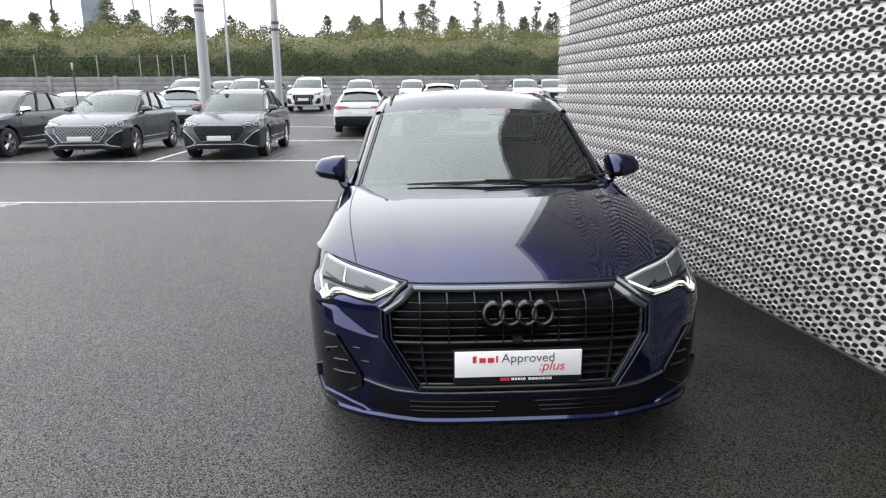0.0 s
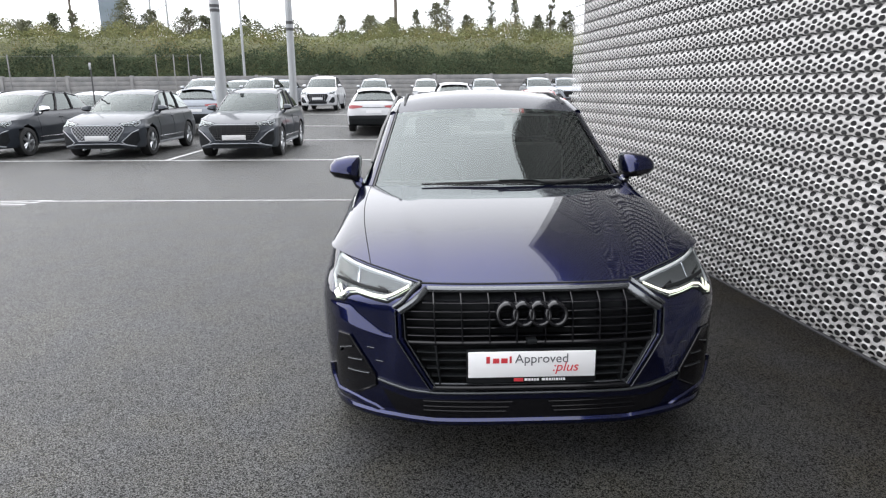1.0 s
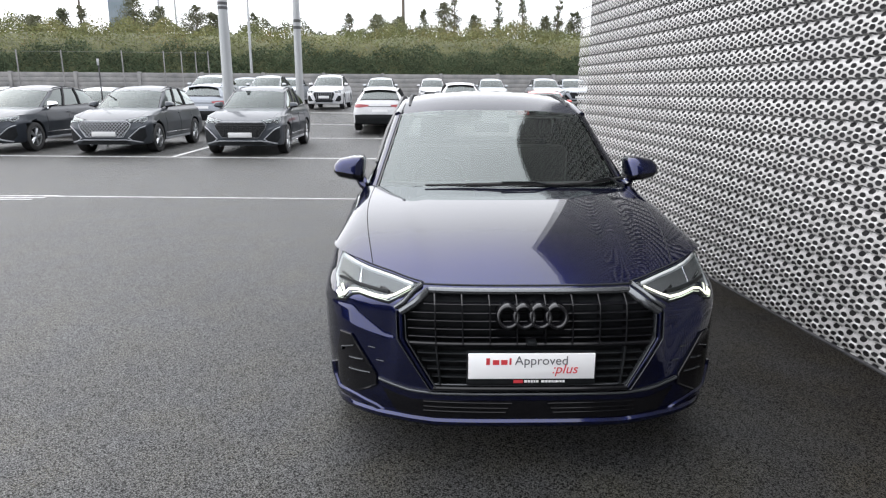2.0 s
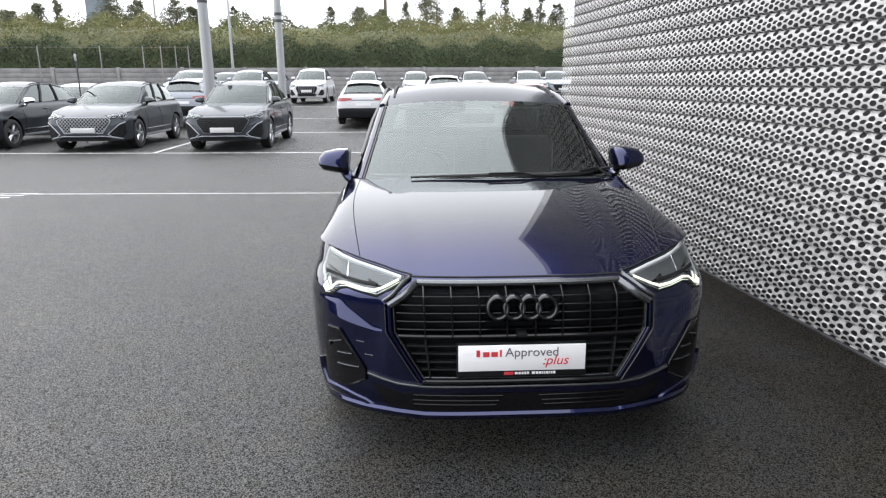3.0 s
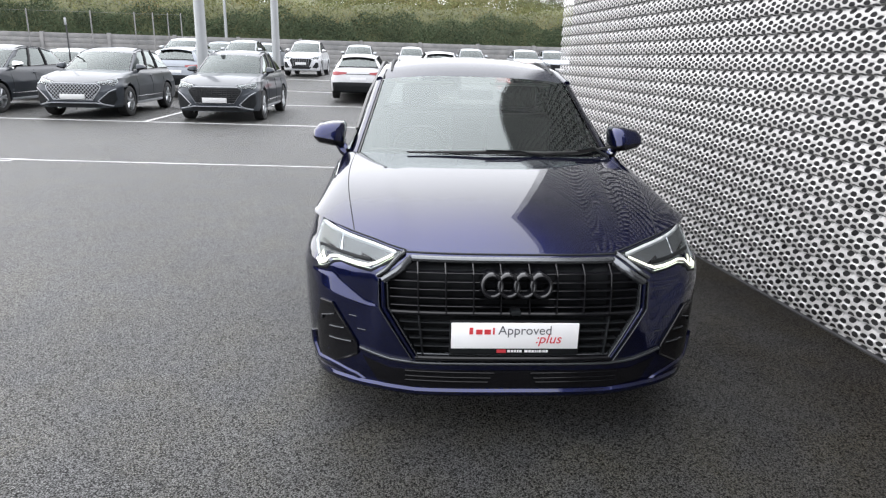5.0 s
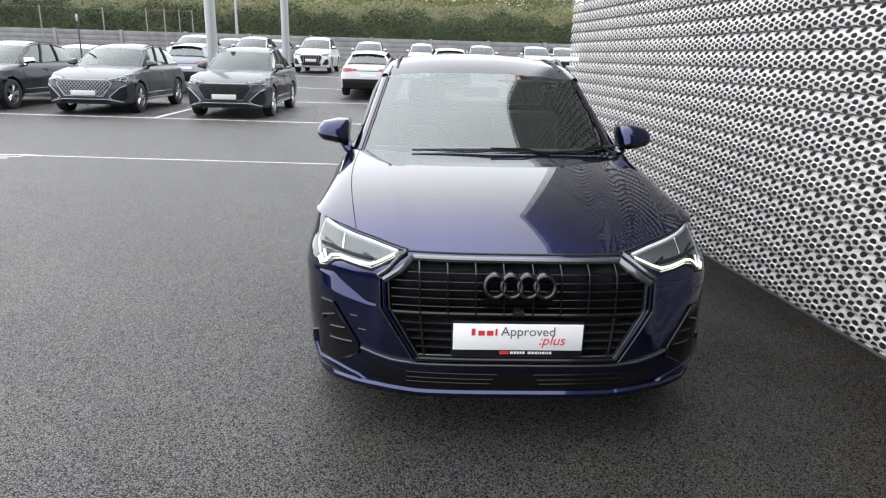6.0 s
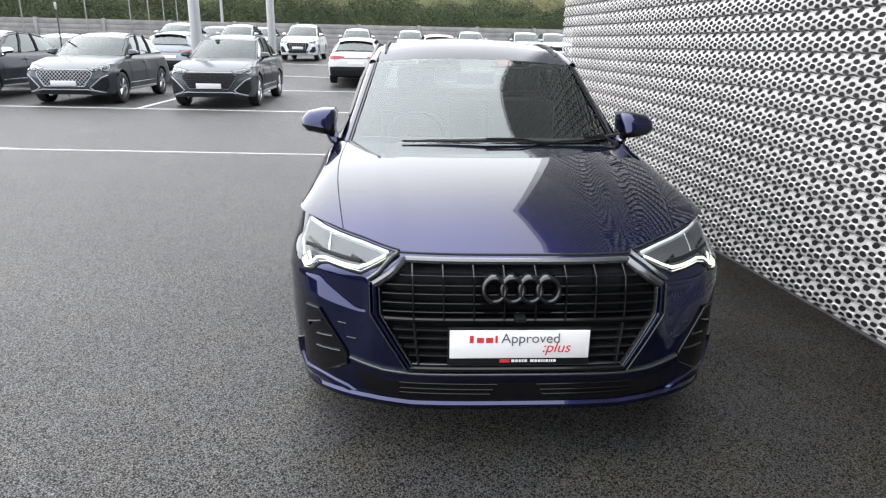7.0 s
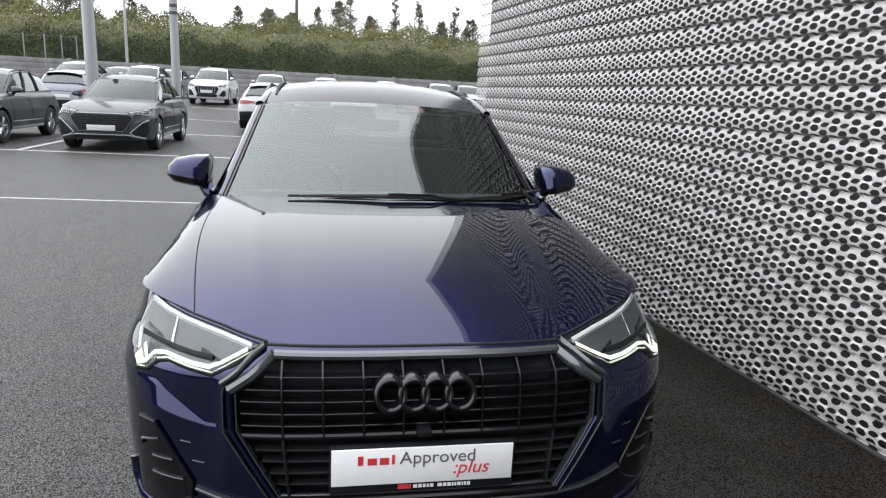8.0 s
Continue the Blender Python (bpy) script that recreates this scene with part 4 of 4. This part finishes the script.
    part("rear_plate", patch([(-0.26, 0.79), (0.26, 0.79), (0.26, 0.70), (-0.26, 0.70)], rear, 0.012, 0.01, back=-1), PLATE_HAZED, car)
    part("rear_light_bar", patch([(-0.42, 0.91), (0.42, 0.91), (0.42, 0.885), (-0.42, 0.885)], rear, 0.010, 0.01, back=-1), SATIN, car)
    return car


# ---- ground ----
def ground():
    ys = [-300, -60, -20, 0, 10] + [16 + 0.75 * i for i in range(20)] + [35, 60, 200, 1500]
    xs = [-1200, -200, -60, -20, 0, 20, 60, 200, 1200]
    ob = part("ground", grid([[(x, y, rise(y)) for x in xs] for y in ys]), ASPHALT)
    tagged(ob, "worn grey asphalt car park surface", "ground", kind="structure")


def marking(x0, y0, x1, y1, width=0.1):
    """A painted line that follows the ground."""
    d = Vector((x1 - x0, y1 - y0, 0))
    n = Vector((-d.y, d.x, 0)).normalized() * width / 2
    k = max(2, int(d.length / 0.8))
    rows = []
    for s, dz in ((-1, -0.01), (-1, 0.004), (1, 0.004), (1, -0.01)):
        rows.append([Vector((x0, y0, 0)) + d * i / k + n * s + Vector((0, 0, rise(y0 + d.y * i / k) + dz)) for i in range(k + 1)])
    ob = part("painted_line", grid(rows), LINE)
    return tagged(ob, "worn white painted parking line on asphalt", "line", "painted lines")


SLANT = -0.15


def lines():
    marking(-24.0, 16.95, 1.6, 12.98, 0.09)
    marking(-5.95, 8.11, 1.2, 7.08, 0.04)
    for k in range(3):
        marking(-7.2, 8.25 - 0.16 * k, -5.75 - 0.12 * k, 8.13 - 0.16 * k, 0.045)
    for x in (-12.2, -5.75):
        marking(x, 14.1 + SLANT * (x + 5.6), x + 0.35, 19.1 + SLANT * (x + 5.6), 0.1)
    for y in (20.45, 24.9, 27.9):
        marking(-3.6, y, 6.0, y - 1.25, 0.12)


# ---- perforated wall ----
PITCH, BAND = 0.119, 0.1272
# one fold of the sheet from a seam down to the next, in rows of holes: depth behind the face, drop
STEP = (0, 0.5, 1.0, 1.5, 2.0, 2.2, 2.8, 3.0, 3.5, 4.5, 5.0, 5.4, 6)
DEPTH = (0.034, 0.018, 0.011, 0.009, 0.009, 0.009, 0.0, 0.0, 0.0, 0.0, 0.001, 0.004, 0.034)
DROP = (0.0, 0.020, 0.035, 0.049, 0.061, 0.0655, 0.0705, 0.0765, 0.088, 0.109, 0.118, 0.1225, BAND)


def fold(a):
    """Depth and drop at a rows along the folded sheet."""
    band, q = divmod(max(a, 0.0), 6)
    return lerp(q, STEP, DEPTH), band * BAND + lerp(q, STEP, DROP)


HEIGHTS = (0.50, 0.60, 0.70, 0.76, 0.76, 0.62)


def cladding_mesh(columns, bands, sides=12, hole=0.0275):
    """A folded sheet with holes of so many sides in staggered rows, hanging down from its top edge."""
    verts, faces, seen = [], [], {}
    width, end = columns * PITCH, bands * 6

    def place(u, a):
        d, z = fold(min(a, end - 1e-6))
        verts.append((d, min(max(u, 0.0), width), -z))
        return len(verts) - 1

    def shared(u, a):
        key = (round(min(max(u, 0.0), width), 4), round(a, 4))
        if key not in seen:
            seen[key] = place(u, a)
        return seen[key]

    corners = [(PITCH / 3, 0), (PITCH / 4, 0.5), (PITCH / 6, 1), (0, 1), (-PITCH / 6, 1), (-PITCH / 4, 0.5)]
    corners += [(-x, -y) for x, y in corners]
    corners = corners[::12 // sides]
    for r in range(bands * 6):
        for c in range(columns + (r % 2)):
            u0 = c * PITCH + (0 if r % 2 else PITCH / 2)
            tall = HEIGHTS[r % 6]
            ring = [shared(u0 + x, max(0.0, r + 0.5 + y)) for x, y in corners]
            turn = [math.atan2(y * 0.9, x / (PITCH / 3)) for x, y in corners]
            inner = []
            for t, (x, y) in zip(turn, corners):
                inner.append(place(u0 + 0.5 * (hole * math.cos(t) + 0.72 * x), r + 0.5 + 0.5 * tall * (math.sin(t) + y)))
            for k in range(sides):
                j = (k + 1) % sides
                loop = (ring[k], ring[j], inner[j], inner[k])
                if len({verts[i] for i in loop}) == 4 and len({verts[i][1] for i in loop}) > 1:
                    faces.append(loop)
    me = bpy.data.meshes.new("cladding_panel")
    me.from_pydata(verts, [], faces)
    me.materials.append(ALU)
    me.update()
    return me


WALL_X, WALL_END, WALL_H = 2.0, 6.879, 8.811


def perforated_wall():
    wall = thing("wall_east", "silver perforated folded metal cladding wall", "wall", kind="structure")
    high = 36
    for me, top in ((cladding_mesh(12, high, 6), WALL_H), (cladding_mesh(12, 70 - high), WALL_H - high * BAND)):
        for k in range(13):
            ob = new("cladding_panel", me)
            ob.parent = wall
            ob.matrix_basis = pose(WALL_X, WALL_END - (k + 1) * 12 * PITCH, top)
    part("backing", box(WALL_X + 0.13, WALL_X + 0.3, WALL_END - 18.5, WALL_END - 0.05, 0.0, WALL_H - 0.05), BACKING, wall, "dark wall behind the mesh", smooth=0)
    part("base_trim", box(WALL_X - 0.003, WALL_X + 0.05, WALL_END - 18.5, WALL_END - 0.01, 0.0, 0.016, 0.004), BACKING, wall, "thin dark base strip")
    part("inner_building", box(WALL_X + 0.3, WALL_X + 12, WALL_END - 18.5, WALL_END - 0.6, 0.0, WALL_H - 0.1), BACKING, wall, smooth=0)
    return wall


def unseen_walls():
    """Unseen dark walls, added to darken reflections, that close the forecourt behind the camera."""
    wall = thing("wall_south", "unseen dark grey wall added behind the camera", "wall", kind="structure")
    part("added_wall", box(-2.0, WALL_X + 12, -12.5, -12.0, 0.0, WALL_H - 0.1), CHARCOAL, wall, smooth=0)
    part("low_wall", box(-20.0, -2.0, -12.4, -12.1, 0.0, 2.6), CHARCOAL, wall, smooth=0)
    # also unseen: keeps the low sky out of the left-hand reflections
    wall = thing("wall_west", "unseen low dark grey wall added across the forecourt", "wall", kind="structure")
    part("added_wall", box(-20.5, -20.0, -12.5, 14.0, 0.0, 2.6), CHARCOAL, wall, smooth=0)


# ---- lot edge ----
def far_wall():
    wall = thing("wall_north", "low grey concrete panel wall at the lot's edge", "wall", kind="structure")
    x = -60.0
    while x < 60:
        for k in range(7):
            part("wall_plank", box(x + 0.07, x + 3.89, 44.03, 44.15, 0.55 + 0.30 * k, 0.84 + 0.30 * k, 0.012), CONCRETE, wall)
        part("wall_post", box(x - 0.12, x + 0.08, 43.94, 44.24, 0.5, 2.70, 0.02), CONCRETE, wall)
        x += 4.0


def leaf_cloud(name, mat, points, size, label, seed, category="hedge"):
    """Many small folded leaves round the given points."""
    rng = np.random.default_rng(seed)
    n = len(points)
    d = rng.normal(size=(n, 3))
    d /= np.linalg.norm(d, axis=1)[:, None]
    e = np.cross(d, rng.normal(size=(n, 3)))
    e /= np.linalg.norm(e, axis=1)[:, None]
    s = size * rng.uniform(0.5, 1.3, size=(n, 1))
    p = np.asarray(points)
    vs = np.concatenate([p - d * s, p + e * s * 0.5, p + d * s, p - e * s * 0.5], axis=1).reshape(-1, 3)
    me = bpy.data.meshes.new(name)
    me.from_pydata(vs.tolist(), [], np.arange(4 * n).reshape(-1, 4).tolist())
    me.materials.append(mat)
    ob = new(name, me)
    if label:
        tagged(ob, label, category, kind="stuff")
    return ob


def hedge_top(x):
    return 6.1 + 0.35 * math.sin(x * 0.23) + 0.25 * math.sin(x * 0.71 + 1) + 0.2 * math.sin(x * 1.9)


def planting():
    rng = np.random.default_rng(4)
    rows = [[(x, y, z + 0.25 * math.sin(x * 0.9 + y)) for x in np.arange(-90, 91, 2.0)] for y, z in ((44.6, 0.4), (45.6, 1.6), (46.6, 3.3), (48, 4.5), (50.5, 5.35), (55, 5.8), (70, 5.4), (110, 5.4))]
    bank = part("earth_bank", grid(rows), EARTH)
    tagged(bank, "dark earth bank under the planting", "bank", kind="structure")
    pts = []
    for _ in range(170000):
        x = rng.uniform(-58, 42)
        bulge = 0.5 * math.sin(x * 1.3) + 0.4 * math.sin(x * 0.47 + 2)
        z = rng.uniform(2.2, 4.3 + 0.3 * math.sin(x * 0.8) + 0.25 * math.sin(x * 2.1 + 1)) + rng.exponential(0.12)
        y = 45.1 + (z - 2.0) * 0.55 + rng.exponential(0.5) + 0.4 * bulge
        pts.append((x, y, z))
    leaf_cloud("hedge", LEAF, pts, 0.062, "dense dark green hedge above the concrete wall", 5)
    pts = []
    for _ in range(190000):
        x = rng.uniform(-66, 48)
        y = rng.uniform(46.3, 54)
        z = 3.6 + (hedge_top(x) - 3.6) * rng.uniform(0, 1) ** 0.8 * (0.88 + 0.12 * math.sin(x * 2.3 + y)) + 0.15
        pts.append((x, y, z))
    leaf_cloud("shrubs", LEAF_DRY, pts, 0.07, "olive and yellowing shrubs on the bank", 6, "shrubs")
    pts = []
    for _ in range(90000):
        x = rng.uniform(-66, 48)
        crest = 6.55 + 0.45 * math.sin(x * 0.61 + 0.5) + 0.3 * math.sin(x * 1.7) + 0.22 * math.sin(x * 3.9 + 1)
        pts.append((x, rng.uniform(54.5, 57.5), 5.0 + (crest - 5.0) * rng.uniform(0, 1) ** 0.6 + rng.exponential(0.10)))
    leaf_cloud("bushes", LEAF_TREE, pts, 0.09, "dull grey-green bushes along the top of the bank", 7, "bushes")


def tree(x, y, height, spread, seed, label, dense=1.0):
    rng = np.random.default_rng(seed)
    base = 4.9
    t = thing("tree", label, "tree", "trees on the bank", m=pose(x, y, base))
    bm = bmesh.new()
    bend = rng.normal(0, 0.15, 2)
    axis = [Vector((bend[0] * q * q, bend[1] * q * q, height * q)) for q in (0, 0.25, 0.5, 0.75, 1)]
    add_tube(bm, axis, [0.12, 0.09, 0.065, 0.035, 0.012], 6)
    pts = []
    for i in range(int(34 * dense) + 10):
        q = rng.uniform(0.18, 0.98)
        k = q * 4
        a = axis[int(k)].lerp(axis[min(4, int(k) + 1)], k - int(k))
        ang = rng.uniform(0, 2 * math.pi)
        reach = spread * (1.05 - q) * rng.uniform(0.5, 1.2) + 0.15
        b = a + Vector((math.cos(ang) * reach, math.sin(ang) * reach, reach * rng.uniform(0.3, 0.9)))
        add_tube(bm, [a, a.lerp(b, 0.5) + Vector((0, 0, 0.05)), b], [0.03, 0.02, 0.008], 4)
        for _ in range(int(28 * dense)):
            c = a.lerp(b, rng.uniform(0.35, 1.1))
            pts.append(tuple(c[j] + rng.normal(0, (0.12 + 0.10 * spread) * (1.2 - q)) for j in range(3)))
    part("trunk", bm, BARK, t)
    crown = leaf_cloud("crown", LEAF_TREE, pts, 0.075, "", seed + 50)
    crown.parent = t
    return t


def lamp_column(x, y, r0, r1, height, label, straps=()):
    z = rise(y)
    post = thing("lamp_column", label, "lamp post", m=pose(x, y, z))
    part("shaft", tube([(0, 0, 0), (0, 0, 1.5), (0, 0, height)], [r0, r0 * 0.97, r1], 20), GALV, post)
    part("base_plate", tube([(0, 0, 0), (0, 0, 0.04)], r0 * 1.8, 20), GALV, post)
    for k in straps:
        part("strap", tube([(0, 0, k - 0.045), (0, 0, k + 0.045)], lerp(k / height, (0, 1), (r0, r1)) + 0.006, 20), CHARCOAL, post, "dark strap round the shaft")
    part("lamp_head", box(-0.09, 0.09, -0.18, 0.09, height, height + 0.08, 0.02), GALV, post)
    return post


# ---- build ----
ground()
lines()
perforated_wall()
unseen_walls()
far_wall()
planting()
hero_car()


def facing(x, y, yaw=-5.0):
    return pose(x, y, rise(y + 2), 0, 0, yaw)


def away(x, y, yaw=-5.0):
    """The tail at y."""
    return pose(x, y, rise(y + 2), 0, 0, 180 + yaw) @ pose(0, -LEN, 0)


BIG = (1.09, 1.10, 1.06)
parked_car(GREY_P, "silver", "grey electric SUV with silver mesh grille in a bay", facing(-7.5, 14.7, -3.5), BIG)
grey = parked_car(GREY_P, "black", "grey electric SUV with black grille in a bay", facing(-4.12, 14.15, -4), BIG)
parked_car(DARK_P, "black", "dark grey SUV parked in a bay", facing(-10.8, 15.2, -6), BIG)
blue = parked_car(BLUE_P, "black", "pale blue SUV parked tail outwards", away(-7.05, 22.6))
white_rear = parked_car(WHITE_P, "white", "white SUV parked tail outwards with red lamps", away(-0.6, 21.7), (1.07, 1, 1))
silver = parked_car(SILVER_P, "black", "silver car parked at the back of the lot", facing(-9.2, 31.0))
red = parked_car(RED_P, "black", "red hatchback parked behind the wall's end", facing(5.9, 22.0), (1, 0.95, 0.91))
for x, y in ((-3.05, 28.8), (2.75, 37.0)):
    copy_thing(white_rear, facing(x, y) @ Matrix.Diagonal((0.86, 1, 1, 1)))["label"] = "white SUV parked nose outwards in the lot"
copy_thing(white_rear, away(2.75, 24.6) @ Matrix.Diagonal((0.93, 1, 0.91, 1)))["label"] = "white SUV with roof rails seen from behind"
for x, y in ((-6.4, 31.5), (-0.45, 35.5), (6.5, 37.4), (9.5, 35.6)):
    copy_thing(silver, facing(x, y))
for x, y in ((-6.0, 37.4), (-8.6, 37.4), (11.5, 36.4)):
    copy_thing(blue, facing(x, y))["label"] = "grey blue SUV at the back of the lot"
copy_thing(silver, facing(-11.0, 21.0))
copy_thing(silver, facing(-14.2, 21.0))

lamp_column(-5.42, 19.6, 0.175, 0.147, 5.25, "thick grey galvanised lamp column between parked cars", (4.05, 4.18))
lamp_column(-3.18, 19.6, 0.125, 0.109, 5.25, "slim grey galvanised lamp column beside a bay", (3.50, 3.70))
lamp_column(-8.9, 44.8, 0.10, 0.07, 8.5, "thin pale lamp column by the hedge")

sign = thing("sign_totem", "tall blue grey sign totem beyond the hedge", "sign", m=pose(-25.6, 70, 5.2))
part("panel", box(-1.15, 1.15, -0.15, 0.15, 0.0, 9.0, 0.03), FAR_BLUE, sign)
gantry = thing("steel_gantry", "grey steel gantry beyond the hedge", "gantry", m=pose(-21.1, 70, 5.2))
for x in (-0.8, 0.8):
    part("leg", tube([(x, 0, 0), (x, 0, 9)], 0.11, 8), GALV, gantry)
for k in range(5):
    part("brace", tube([(-0.8, 0, 1.6 * k + 0.8), (0.8, 0, 1.6 * k + 1.8)], 0.05, 6), GALV, gantry)
for x, r in ((2.75, 0.2), (-29.5, 0.14)):
    pole = thing("utility_pole", "plain utility pole beyond the hedge", "pole", m=pose(x, 70, 5.2))
    part("shaft", tube([(0, 0, 0), (0, 0, 9)], [r, r * 0.8], 8), BARK, pole)

post = thing("sign_post", "thin dark post with a small white sign between parked cars", "sign", m=pose(-8.45, 17.4, 0))
part("shaft", tube([(0, 0, 0), (0, 0, 2.45)], 0.02, 8), CHARCOAL, post)
part("sign_plate", box(-0.03, 0.03, -0.035, -0.02, 2.24, 2.42, 0.004), GALV, post)

fence = thing("wire_fence", "tall grey wire fence in front of the hedge", "fence")
for x in (-33.4, -29.8, -26.5, -23.2, -20.5, -16.8, -14.2, -13.1, -12.2, -11.4):
    part("fence_post", box(x - 0.025, x + 0.025, 43.4, 43.5, 0.7, 4.0, 0.01), CONCRETE, fence)
for z in (2.6, 3.9):
    part("fence_wire", tube([(-33.4, 43.45, z), (-11.4, 43.45, z)], 0.006, 5), CONCRETE, fence)

TREES = ((-28.0, 2.4, 1.6), (-26.2, 3.1, 1.2), (-24.7, 3.4, 0.8), (-20.2, 4.3, 1.9), (-18.6, 3.4, 1.4), (-15.6, 3.5, 2.0), (-13.6, 2.8, 1.4), (-10.8, 3.0, 0.6), (-2.5, 3.1, 0.9), (-0.1, 2.9, 1.6), (1.6, 2.8, 1.4), (4.0, 3.7, 0.6), (5.6, 4.0, 1.6), (6.6, 4.7, 1.0), (8.6, 3.1, 1.4), (10.5, 4.8, 0.7), (12.8, 4.8, 0.7), (14.9, 3.1, 1.3), (15.7, 4.4, 0.6), (17.5, 3.4, 1.5))
for i, (x, h, w) in enumerate(TREES):
    label = "bushy grey-green tree on the bank" if w > 1.1 else "thin pointed young tree against the sky"
    tree(x, 57.0 + (i % 3) * 0.8, h, w, 20 + i, label, 1.7 if w > 1.1 else 1.2)
